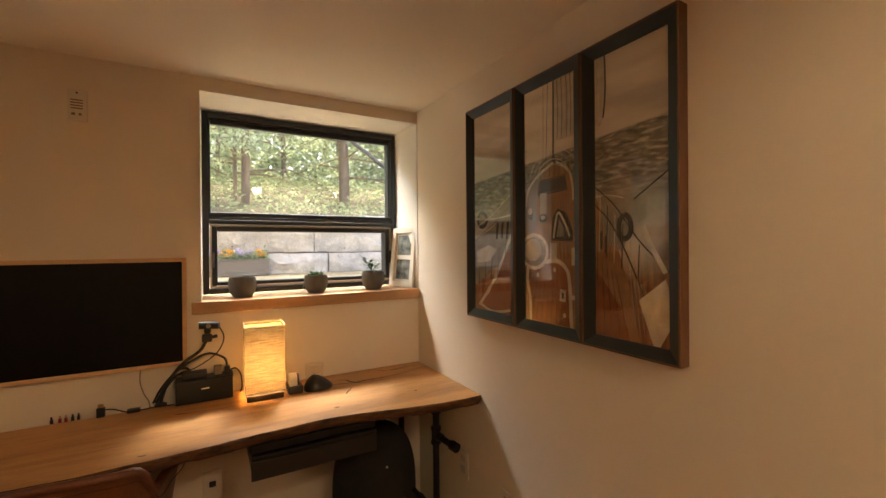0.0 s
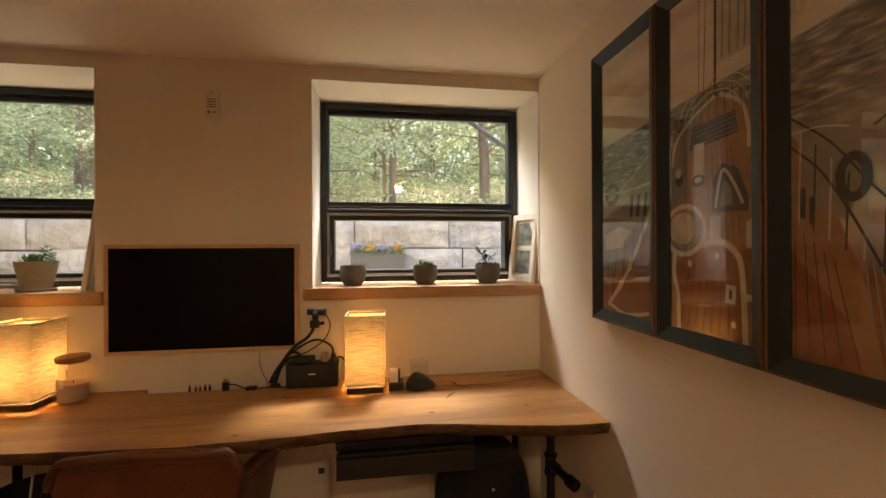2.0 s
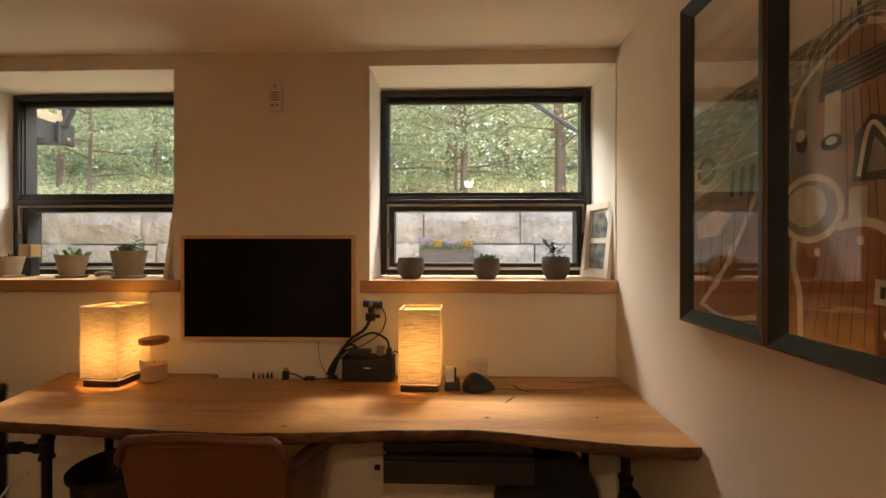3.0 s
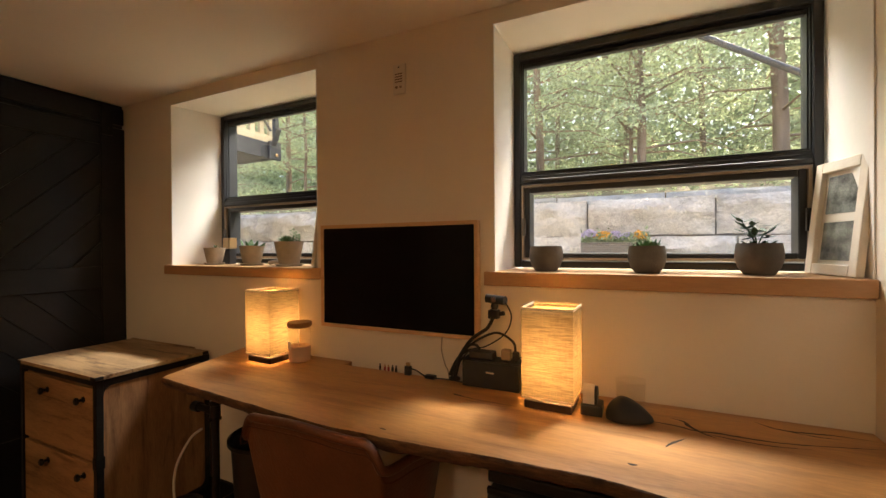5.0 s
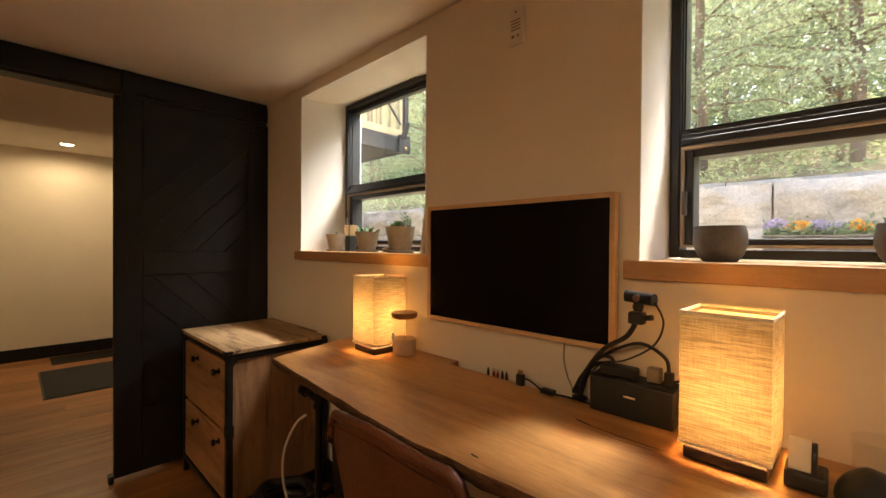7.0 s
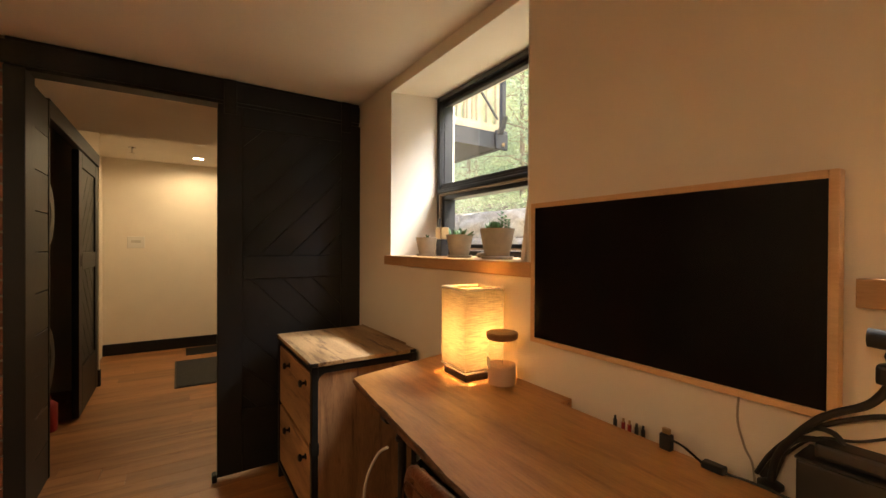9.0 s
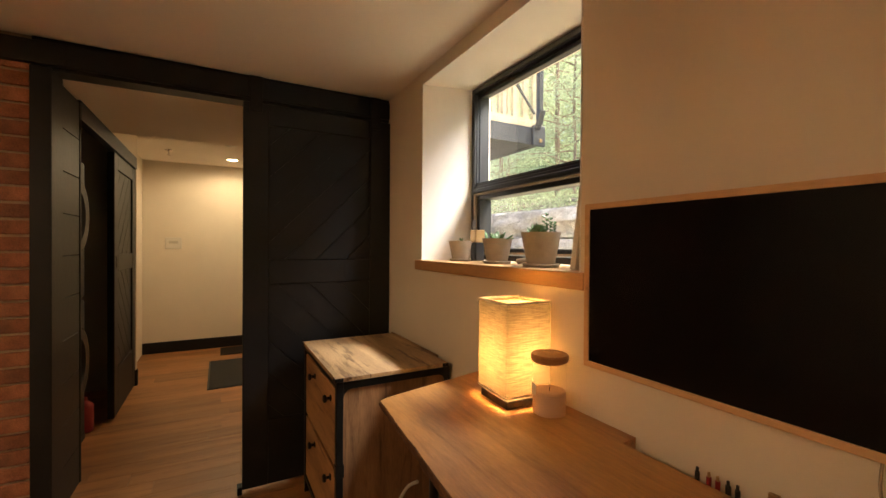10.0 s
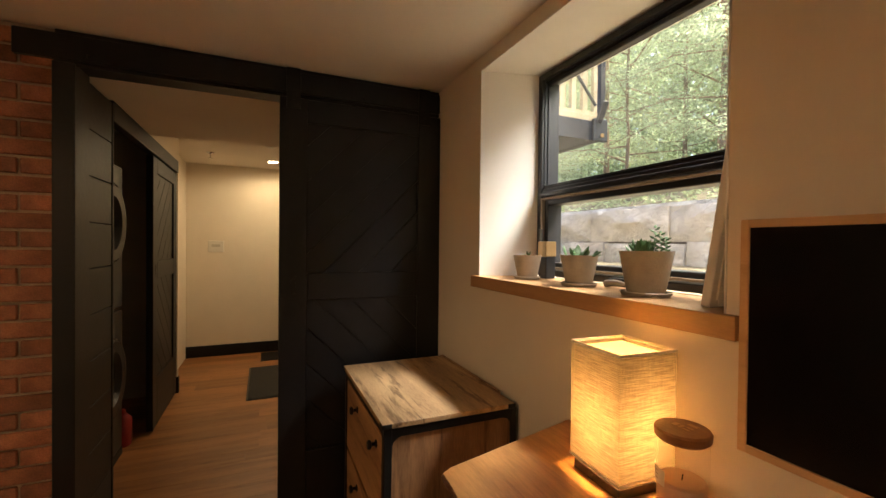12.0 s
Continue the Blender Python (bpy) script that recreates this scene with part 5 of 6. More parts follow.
DT = TOP + 0.003
cable("webcam_cable", [(0.498, 2.919, 1.078), (0.515, 2.93, 1.03), (0.49, 2.94, 0.97), (0.42, 2.95, 0.92), (0.36, 2.955, 0.90), (0.31, 2.962, 0.84), (0.29, 2.965, 0.80)], 0.0024, RUBBER, "thin black webcam cable looping to the desk")
cable("power_cable", [(0.525, 2.94, TOP + 0.123), (0.515, 2.945, 0.945), (0.46, 2.955, 0.968), (0.40, 2.955, 0.945), (0.34, 2.958, 0.90), (0.30, 2.962, 0.85), (0.275, 2.965, 0.80)], 0.0042, RUBBER, "black power cable arching over the cable box")
cable("power_cable", [(0.30, 2.965, 0.80), (0.325, 2.96, 0.875), (0.355, 2.955, 0.915), (0.385, 2.95, 0.92), (0.40, 2.945, 0.905)], 0.0045, RUBBER, "black power cable bundled behind the box")
cable("power_cable", [(0.285, 2.962, 0.80), (0.318, 2.956, 0.865), (0.345, 2.95, 0.895), (0.375, 2.945, 0.905)], 0.0050, RUBBER, "black power cable bundled behind the box")
cable("lamp_cable", [(0.53, 2.94, TOP + 0.10), (0.555, 2.935, 0.90), (0.575, 2.945, 0.87), (0.58, 2.955, 0.82), (0.575, 2.96, DT)], 0.0028, RUBBER, "thin black lamp cable behind the lamp")
cable("usb_cable", [(0.128, 2.93, 0.815), (0.16, 2.928, 0.812), (0.20, 2.925, DT + 0.003), (0.235, 2.922, DT + 0.002), (0.28, 2.93, DT + 0.002), (0.345, 2.93, DT)], 0.0025, RUBBER, "black charging cable lying on the desk")
cable("black_cable", [(-0.58, 2.93, DT), (-0.62, 2.955, DT + 0.001), (-0.66, 2.95, DT), (-0.70, 2.97, DT)], 0.0025, RUBBER, "thin black lamp cord on the desk")
cable("tv_cable", [(0.235, 2.993, 0.938), (0.232, 2.992, 0.88), (0.245, 2.991, 0.83), (0.262, 2.991, 0.78), (0.262, 2.991, 0.6)], 0.0022, mat("grey_cable", (0.3, 0.25, 0.19), 0.5), "thin grey cable hanging down the wall")
for x, m_, nm in ((-0.012, RUBBER, "black"), (0.010, RED, "red"), (0.026, RED, "red"), (0.044, RUBBER, "black"), (0.060, RUBBER, "black")):
    c = thing("cable_connector", (x, 2.95, TOP), nm + " cable connector standing in the desk gap", "connector", "row of cable connectors")
    part("shell", tube([(x, 2.951, TOP - 0.03), (x, 2.951, TOP + 0.012)], 0.0045, 10), m_, c, "", True)
    part("tip", tube([(x, 2.951, TOP + 0.012), (x, 2.951, TOP + 0.021)], 0.0028, 8), BRASS if nm == "red" else RUBBER, c, "", True)
up = thing("usb_plug", (0.125, 2.93, TOP), "black charging plug standing on the desk", "plug")
part("body", box(0.113, 0.137, 2.922, 2.938, TOP + 0.0005, TOP + 0.034, 0.003, 2), BLACK_PLASTIC, up)
part("contact", box(0.117, 0.133, 2.926, 2.934, TOP + 0.034, TOP + 0.046, 0.001), BRASS, up, "metal contact")
ks = thing("cable_clip", (0.22, 2.925, TOP), "small black cable clip on the desk", "clip")
part("body", box(0.200, 0.240, 2.914, 2.936, TOP + 0.0005, TOP + 0.014, 0.004, 2), BLACK_PLASTIC, ks)

charger = thing("charger", (0.775, 2.845, TOP), "black charging stand with an ivory rounded puck beside the lamp", "charger")
part("base", box(0.742, 0.800, 2.815, 2.880, TOP + 0.0005, TOP + 0.030, 0.005, 2), BLACK_PLASTIC, charger, "black block base")


def arch(x0, x1, y, r, h):
    """An upright slab with a round top, r wide on each side of y and h to its crown."""
    prof = [(y - r, 0.0)] + [(y - r * math.cos(math.pi * k / 14), h - r + r * math.sin(math.pi * k / 14)) for k in range(15)] + [(y + r, 0.0)]
    bm = bmesh.new()
    lo = [bm.verts.new((x0, yy, TOP + 0.0305 + zz)) for yy, zz in prof]
    hi = [bm.verts.new((x1, yy, TOP + 0.0305 + zz)) for yy, zz in prof]
    bm.faces.new(lo)
    bm.faces.new(hi[::-1])
    for i in range(len(prof)):
        k = (i + 1) % len(prof)
        bm.faces.new((lo[i], lo[k], hi[k], hi[i]))
    return bm


part("puck", arch(0.748, 0.778, 2.850, 0.024, 0.048), WHITE_PLASTIC, charger, "rounded ivory puck", True)
part("puck_face", arch(0.7785, 0.786, 2.850, 0.022, 0.045), BLACK_PLASTIC, charger, "black charging face", True)
mouse = thing("mouse", (0.866, 2.838, TOP), "black vertical computer mouse on the oak desk", "mouse")
bm = bmesh.new()
bmesh.ops.create_uvsphere(bm, u_segments=28, v_segments=16, radius=1.0)
for v in bm.verts:
    x, y, z = v.co
    zz = max(z, -0.12)
    v.co = Vector((0.866 + 0.060 * x, 2.838 + 0.040 * y * (1 - 0.25 * x), TOP + 0.006 + 0.056 * zz * max(0.30, 0.86 - 0.42 * x - 0.5 * max(0, -x - 0.35)) + 0.010 * zz * y))
part("shell", bm, BLACK_PLASTIC, mouse, "", True)
votive = thing("glass_tumbler", (0.868, 2.925, TOP), "empty clear glass tumbler behind a black mouse", "glass")
g = part("glass", lathe([(0, TOP + 0.001), (0.036, TOP + 0.001), (0.038, TOP + 0.005), (0.042, TOP + 0.082), (0.040, TOP + 0.083), (0.036, TOP + 0.007), (0, TOP + 0.006)], 28, (0.868, 2.925)), CLEAR_GLASS, votive, "", True)
g.visible_shadow = False

# ---- fittings on the walls ----
ch = thing("wall_alarm", (0.056, 2.99, 1.91), "ivory wall alarm with a slotted speaker", "alarm")
part("plate", box(0.030, 0.086, 2.990, 2.9995, 1.850, 1.966, 0.003, 2), WHITE_PLASTIC, ch)
for k in range(4):
    part("slot", box(0.040, 0.074, 2.9885, 2.9898, 1.925 - 0.010 * k, 1.929 - 0.010 * k), mat("slot_brown", (0.26, 0.18, 0.11), 0.6), ch)
part("button", box(0.042, 0.052, 2.9875, 2.9898, 1.872, 1.880), mat("button_brown", (0.2, 0.14, 0.08), 0.6), ch)
part("button", box(0.062, 0.070, 2.9875, 2.9898, 1.872, 1.880), mat("button_tan", (0.3, 0.22, 0.14), 0.6), ch)
part("light", box(0.055, 0.060, 2.9875, 2.9898, 1.950, 1.955), RUBBER, ch)


def outlet(c, axis, label):
    o = thing("wall_outlet", c, label, "outlet", "wall outlets")
    x, y, z = c
    if axis == 'y':
        part("plate", box(x - 0.036, x + 0.036, y - 0.006, y - 0.0005, z - 0.058, z + 0.058, 0.002, 2), WHITE_PLASTIC, o)
        part("socket", box(x - 0.012, x + 0.012, y - 0.008, y - 0.006, z - 0.012, z + 0.012, 0.001), BLACK_PLASTIC, o)
    else:
        part("plate", box(x - 0.006, x - 0.0005, y - 0.036, y + 0.036, z - 0.058, z + 0.058, 0.002, 2), WHITE_PLASTIC, o)
        for dz in (-0.024, 0.024):
            part("socket", box(x - 0.0085, x - 0.006, y - 0.017, y + 0.017, z + dz - 0.015, z + dz + 0.015, 0.001), mat("outlet_face", (0.55, 0.5, 0.42), 0.5), o)


outlet((0.47, WY, 0.42), 'y', "ivory wall plate under the desk")
outlet((EX, 2.56, 0.45), 'x', "ivory double outlet on the side wall")
outlet((EX, 2.26, 0.42), 'x', "ivory double outlet low on the side wall")

# ---- under the desk ----
binn = thing("waste_bin", (-0.40, 2.76, 0), "round black waste bin under the desk", "bin")
part("body", lathe([(0, 0.004), (0.095, 0.004), (0.10, 0.01), (0.128, 0.52), (0.134, 0.535), (0.138, 0.545), (0.132, 0.55), (0.122, 0.54), (0.095, 0.02), (0, 0.015)], 36, (-0.40, 2.76)), BLACK_PLASTIC, binn, "", True)
part("liner_rim", lathe([(0.134, 0.5515), (0.141, 0.548), (0.141, 0.535), (0.137, 0.534)], 36, (-0.40, 2.76)), BLACK_METAL, binn, "", True)
vac = thing("cable_coil", (-0.78, 2.66, 0), "coiled black hose on the floor by the dresser", "hose")
bm = bmesh.new()
pts = [(-0.78 + (0.13 + 0.012 * math.sin(k * 0.9)) * math.cos(k * 0.26), 2.64 + (0.10 + 0.01 * math.cos(k * 0.7)) * math.sin(k * 0.26), 0.022 + 0.0021 * k + 0.008 * math.sin(k * 0.5)) for k in range(100)]
part("hose", tube(pts, 0.020, 10), BLACK_PLASTIC, vac, "", True)
cable("white_cord", [(-0.555, 2.60, 0.60), (-0.60, 2.585, 0.56), (-0.665, 2.575, 0.45), (-0.68, 2.575, 0.34), (-0.645, 2.58, 0.25), (-0.60, 2.59, 0.16), (-0.59, 2.60, 0.02)], 0.0045, WHITE_CABLE, "white cord hanging from the pipe leg")
cable("white_cord", [(-0.50, 2.90, 0.72), (-0.475, 2.86, 0.55), (-0.49, 2.85, 0.40), (-0.53, 2.86, 0.25)], 0.004, WHITE_CABLE, "white cord hanging behind the pipe leg")
bag = thing("backpack", (1.14, 2.80, 0), "black rounded backpack standing under the desk", "bag")
bm = bmesh.new()
bmesh.ops.create_uvsphere(bm, u_segments=36, v_segments=22, radius=1.0)
for v in bm.verts:
    x, y, z = v.co
    s = lambda c: math.copysign(abs(c) ** 0.75, c)
    v.co = Vector((1.10 + 0.185 * s(x), 2.80 + 0.11 * s(y), 0.305 + 0.30 * s(z)))
part("body", bm, mat("black_fabric", (0.010, 0.010, 0.011), 0.85, var=0.3, scale=30, bump=0.3, bump_scale=200), bag, "", True)
part("pocket", box(0.99, 1.21, 2.672, 2.71, 0.08, 0.30, 0.02, 3), BLACK_PLASTIC, bag, "", True)
part("badge", box(1.110, 1.118, 2.687, 2.690, 0.452, 0.460), WHITE_PLASTIC, bag, "tiny pale badge")
part("handle", tube(curve_pts([(1.06, 2.80, 0.60), (1.08, 2.80, 0.635), (1.13, 2.80, 0.635), (1.15, 2.80, 0.60)], 5), 0.008, 8), RUBBER, bag, "", True)

# ---- window sill pots ----
SZ = 1.172


def leaf_mesh(bm, base, direction, length, width, fat=0.35):
    """A plump pointed leaf from base along direction."""
    d = Vector(direction).normalized()
    s = d.cross(Vector((0, 0, 1)))
    s = s.normalized() if s.length > 0.01 else Vector((1, 0, 0))
    u = s.cross(d)
    rings = []
    for k, (t, w) in enumerate(((0, 0.25), (0.3, 0.85), (0.6, 1.0), (0.85, 0.6), (1.0, 0.05))):
        c = Vector(base) + d * (length * t) + u * (0.12 * length * t * t)
        rings.append([bm.verts.new(c + (s * math.cos(a) + u * fat * math.sin(a)) * width * w / 2) for a in [2 * math.pi * i / 6 for i in range(6)]])
    for a, b in zip(rings, rings[1:]):
        for i in range(6):
            bm.faces.new((a[i], a[(i + 1) % 6], b[(i + 1) % 6], b[i]))
    bm.faces.new(rings[-1])


def round_pot(x, y, r, h, plant, label):
    p = thing("plant_pot", (x, y, SZ), label, "potted plant", "round pots on the sill")
    z = SZ
    part("pot", lathe([(0, z + 0.0005), (r * 0.62, z + 0.0005), (r * 0.86, z + h * 0.22), (r, z + h * 0.52), (r * 0.98, z + h * 0.78), (r * 0.92, z + h), (r * 0.84, z + h), (r * 0.84, z + h * 0.86), (0, z + h * 0.86)], 36, (x, y)), TERRA, p, "rounded grey ceramic pot", True)
    part("soil", lathe([(0, z + h * 0.90), (r * 0.835, z + h * 0.885)], 24, (x, y)), SOIL, p)
    rnd = random.Random(int(x * 1000))
    if plant == "rosette":
        bm = bmesh.new()
        for k in range(34):
            a, e = k * 2.4, radians(80 - 1.9 * k)
            q = rnd.uniform(0, 0.6) * r
            leaf_mesh(bm, (x + q * math.cos(a), y + q * math.sin(a), z + h * 0.9), (math.cos(a) * math.cos(e), math.sin(a) * math.cos(e), math.sin(e)), rnd.uniform(0.020, 0.034), 0.013)
        part("foliage", bm, SUCCULENT, p, "low green succulent rosette", True)
    if plant == "sprig":
        bm = bmesh.new()
        for k in range(4):
            a = k * 1.9 + 2.6
            t = Vector((x + 0.030 * math.cos(a) - 0.012, y + 0.020 * math.sin(a), z + h + (0.062, 0.050, 0.034, 0.042)[k]))
            base = Vector((x - 0.004, y, z + h * 0.88))
            tube([base, base.lerp(t, 0.5) + Vector((0, 0, 0.006)), t], 0.0018, 6, bm)
            for j in range(9):
                b = a + j * 0.78
                e = rnd.uniform(-0.55, 0.7)
                root = base.lerp(t, 0.55 + 0.45 * (j % 3) / 2)
                leaf_mesh(bm, root, (math.cos(b) * math.cos(e), math.sin(b) * math.cos(e), math.sin(e)), rnd.uniform(0.030, 0.048), 0.016, 0.15)
        for k in range(10):
            a = k * 2.4
            leaf_mesh(bm, (x + 0.4 * r * math.cos(a), y + 0.4 * r * math.sin(a), z + h * 0.92), (math.cos(a), math.sin(a), 0.5), 0.026, 0.012, 0.2)
        part("foliage", bm, SPRIG_LEAF, p, "sprawling dark green leafy sprigs", True)


SPRIG_LEAF = mat("dark_sprig_leaf", (0.035, 0.075, 0.03), 0.5, var=0.3, scale=20)
round_pot(0.595, 3.092, 0.058, 0.088, "", "round grey ceramic pot with bare soil")
round_pot(0.914, 3.085, 0.056, 0.086, "rosette", "round grey pot with a low green succulent")
round_pot(1.205, 3.092, 0.059, 0.092, "sprig", "round grey pot with a leafy green sprig")


def taper_pot(x, y, r, h, plant, label):
    p = thing("plant_pot", (x, y, SZ), label, "potted plant", "tapered pots on the sill")
    z = SZ
    part("saucer", lathe([(0, z + 0.0005), (r * 0.86, z + 0.0005), (r * 0.95, z + 0.010), (r * 0.90, z + 0.012), (r * 0.84, z + 0.004), (0, z + 0.004)], 32, (x, y)), BEIGE_POT, p, "matching ceramic saucer", True)
    part("pot", lathe([(0, z + 0.0045), (r * 0.64, z + 0.0045), (r * 0.70, z + 0.012), (r * 0.97, z + h * 0.93), (r, z + h), (r * 0.93, z + h), (r * 0.91, z + h * 0.88), (0, z + h * 0.88)], 36, (x, y)), BEIGE_POT, p, "tapered beige ceramic pot", True)
    part("soil", lathe([(0, z + h * 0.92), (r * 0.905, z + h * 0.90)], 24, (x, y)), SOIL, p)
    rnd = random.Random(int(abs(x) * 1000))
    bm = bmesh.new()
    if plant == "tiny":
        for k in range(8):
            a, e = k * 2.4, radians(rnd.uniform(10, 70))
            leaf_mesh(bm, (x + 0.008, y, z + h * 0.92), (math.cos(a) * math.cos(e), math.sin(a) * math.cos(e), math.sin(e)), 0.024, 0.010)
    if plant == "trailing":
        for k in range(16):
            a, e = k * 2.4 + 0.3, radians(rnd.uniform(-5, 65))
            q = rnd.uniform(0, 0.7) * r
            leaf_mesh(bm, (x + q * math.cos(a), y + q * math.sin(a), z + h * 0.95), (math.cos(a) * math.cos(e), math.sin(a) * math.cos(e), math.sin(e)), rnd.uniform(0.028, 0.045), 0.020)
    if plant == "spiky":
        for k in range(40):
            a, e = k * 2.4, radians(rnd.uniform(35, 85))
            q = rnd.uniform(0, 0.35) * r
            leaf_mesh(bm, (x - 0.012 + q * math.cos(a), y + q * math.sin(a), z + h * 0.9), (math.cos(a) * math.cos(e), math.sin(a) * math.cos(e), math.sin(e)), rnd.uniform(0.030, 0.048), 0.011, 0.5)
        for s in range(3):
            bxx, byy = x + 0.034 + 0.006 * s, y - 0.010 + 0.012 * s
            for k in range(14):
                a = k * 2.1
                leaf_mesh(bm, (bxx, byy, z + h * 0.9 + 0.0055 * k * (1 - 0.2 * s)), (math.cos(a), math.sin(a), 0.35), 0.016, 0.009, 0.6)
    part("foliage", bm, SUCCULENT, p, "green succulent leaves", True)


taper_pot(-1.165, 3.095, 0.054, 0.092, "tiny", "small beige tapered pot with a tiny succulent")
taper_pot(-0.885, 3.098, 0.060, 0.100, "trailing", "beige tapered pot with a broad-leaved succulent")
taper_pot(-0.628, 3.095, 0.068, 0.118, "spiky", "large beige tapered pot with spiky and upright succulents")
cup = thing("brass_tealight", (-1.165, 3.185, SZ), "small brass tealight holder behind a pot", "candle holder")
part("pillar", box(-1.190, -1.142, 3.165, 3.210, SZ + 0.0005, SZ + 0.085, 0.004, 2), BLACK_PLASTIC, cup, "dark pedestal")
part("cup", box(-1.192, -1.140, 3.163, 3.212, SZ + 0.0855, SZ + 0.145, 0.004, 2), BRASS, cup, "bright brass cup")
dish = thing("shell_dish", (-0.77, 3.16, SZ), "small pale driftwood piece on the sill", "ornament")
part("body", tube(curve_pts([(-0.84, 3.17, SZ + 0.010), (-0.80, 3.165, SZ + 0.016), (-0.76, 3.16, SZ + 0.014), (-0.72, 3.17, SZ + 0.009)], 6), 0.012, 10, taper=0.006), BEIGE_POT, dish, "", True)


def photo_frame(m, w, h, label, photos):
    f = thing("photo_frame", (0, 0, 0), label, "photo frame")
    b = 0.030
    for nm, a in (("frame_side", (0, b, 0, h)), ("frame_side", (w - b, w, 0, h)), ("frame_top", (b, w - b, h - b, h)), ("frame_bottom", (b, w - b, 0, b))):
        part(nm, box(a[0], a[1], -0.010, 0.010, a[2], a[3], 0.002), WHITE_WOOD, f)
    part("backing", box(b * 0.6, w - b * 0.6, 0.0105, 0.014, b * 0.6, h - b * 0.6), WHITE_WOOD, f)
    part("mount", box(b, w - b, 0.004, 0.0095, b, h - b), WHITE_PLASTIC, f, "pale card mount")
    hh = (h - 2 * b) / photos
    for k in range(photos):
        part("photograph", box(b + 0.012, w - b - 0.012, 0.0025, 0.0038, b + hh * k + 0.012, b + hh * (k + 1) - 0.012), mat("grey_photograph", (0.16, 0.17, 0.16), 0.25, var=0.8, scale=22, fine=0.3), f, "small grey photograph")
    f.matrix_basis = m
    return f


photo_frame(pose(1.350, 3.215, SZ + 0.001, -6, 0, -77), 0.205, 0.322, "cream frame with two small photographs leaning on the sill", 2)
photo_frame(pose(-0.437, 3.205, SZ + 0.001, -8, 0, -88), 0.165, 0.385, "cream frame leaning against the window reveal", 1)

# ---- outside ----
OG = 1.13


def hill(x, y):
    if y < 5.70:
        return OG
    if y < 6.70:
        return 1.655
    d = y - 6.70
    return 1.83 + 0.25 * min(d, 4.0) + 0.10 * max(0, d - 4.0) + 0.02 * max(0, d - 9) ** 1.3 + 0.10 * noise.noise((x * 0.6, y * 0.6, 0)) * min(1, d)


bm = bmesh.new()
ys = [3.401, 4.4, 5.695, 5.705, 6.2, 6.695, 6.705] + list(np.linspace(6.9, 12, 20)) + [14, 17, 21, 26, 35, 50, 80]
xs = [-80, -50, -34, -24, -18] + list(np.linspace(-14, 12, 60)) + [16, 22, 30, 50, 80]
gv = [[bm.verts.new((x, y, hill(x, y))) for x in xs] for y in ys]
for j in range(len(ys) - 1):
    for i in range(len(xs) - 1):
        bm.faces.new((gv[j][i], gv[j][i + 1], gv[j + 1][i + 1], gv[j + 1][i]))
ground = setting("ground", bm, EARTH, "leaf-strewn wooded slope above a retaining wall", "ground")

wall = thing("retaining_wall", (0, 4.75, 1.0), "retaining wall of rough pale granite blocks", "stone wall", kind="structure")


def block(x0, x1, y0, y1, z0, z1, seed):
    """A split-faced stone block with an uneven front."""
    bm = bmesh.new()
    nx, nz = 12, 7
    g = 0.008
    x0, x1, z0, z1 = x0 + g, x1 - g, z0 + g * 0.7, z1 - g * 0.7
    front = []
    for j in range(nz + 1):
        row = []
        for i in range(nx + 1):
            u, v = i / nx, j / nz
            e = min(u, 1 - u) * nx * 0.6
            f = min(v, 1 - v) * nz * 0.6
            bulge = 0.035 * min(1, e) * min(1, f)
            rough = (0.060 * noise.noise((x0 * 3 + u * 4, seed, v * 3)) + 0.022 * noise.noise((x0 * 9 + u * 13, seed + 9, v * 7))) * min(1, e + 0.3) * min(1, f + 0.3)
            ex = 0.008 * noise.noise((seed, i * 1.7, j * 2.3))
            row.append(bm.verts.new((x0 + (x1 - x0) * u + ex * (0 < i < nx), y0 - bulge - rough, z0 + (z1 - z0) * v + (0.010 * noise.noise((seed + 3, u * 5, v)) if j in (0, nz) else 0))))
        front.append(row)
    for j in range(nz):
        for i in range(nx):
            bm.faces.new((front[j][i], front[j][i + 1], front[j + 1][i + 1], front[j + 1][i]))
    back = [bm.verts.new(c) for c in ((x0, y1, z0), (x1, y1, z0), (x1, y1, z1), (x0, y1, z1))]
    bm.faces.new([front[0][i] for i in range(nx, -1, -1)] + [back[0], back[1]])
    bm.faces.new(front[nz] + [back[2], back[3]])
    bm.faces.new([front[j][0] for j in range(nz + 1)] + [back[3], back[0]])
    bm.faces.new([front[j][nx] for j in range(nz, -1, -1)] + [back[1], back[2]])
    part("block", bm, STONE, wall, "", True)


part("joint_fill", box(-9.0, 7.0, 5.668, 5.69, 0.97, 1.645), mat("stone_joint_fill", (0.24, 0.21, 0.17), 0.95, var=0.3, scale=12), wall, "dark gravel fill behind the joints")
rnd = random.Random(5)
for c, (z0, z1, y0, off) in enumerate(((0.97, 1.342, 5.60, 0.0), (1.342, 1.682, 5.645, 0.46), (1.62, 1.84, 6.66, 0.1))):
    x = -9.0 + off
    while x < 7.0:
        w = rnd.choice((0.8, 1.0, 1.15, 0.95)) if c != 1 else 1.0
        block(x, x + w, y0 + rnd.uniform(-0.012, 0.012), y0 + 0.30, z0, z1 + rnd.uniform(-0.01, 0.01), rnd.uniform(0, 50))
        x += w

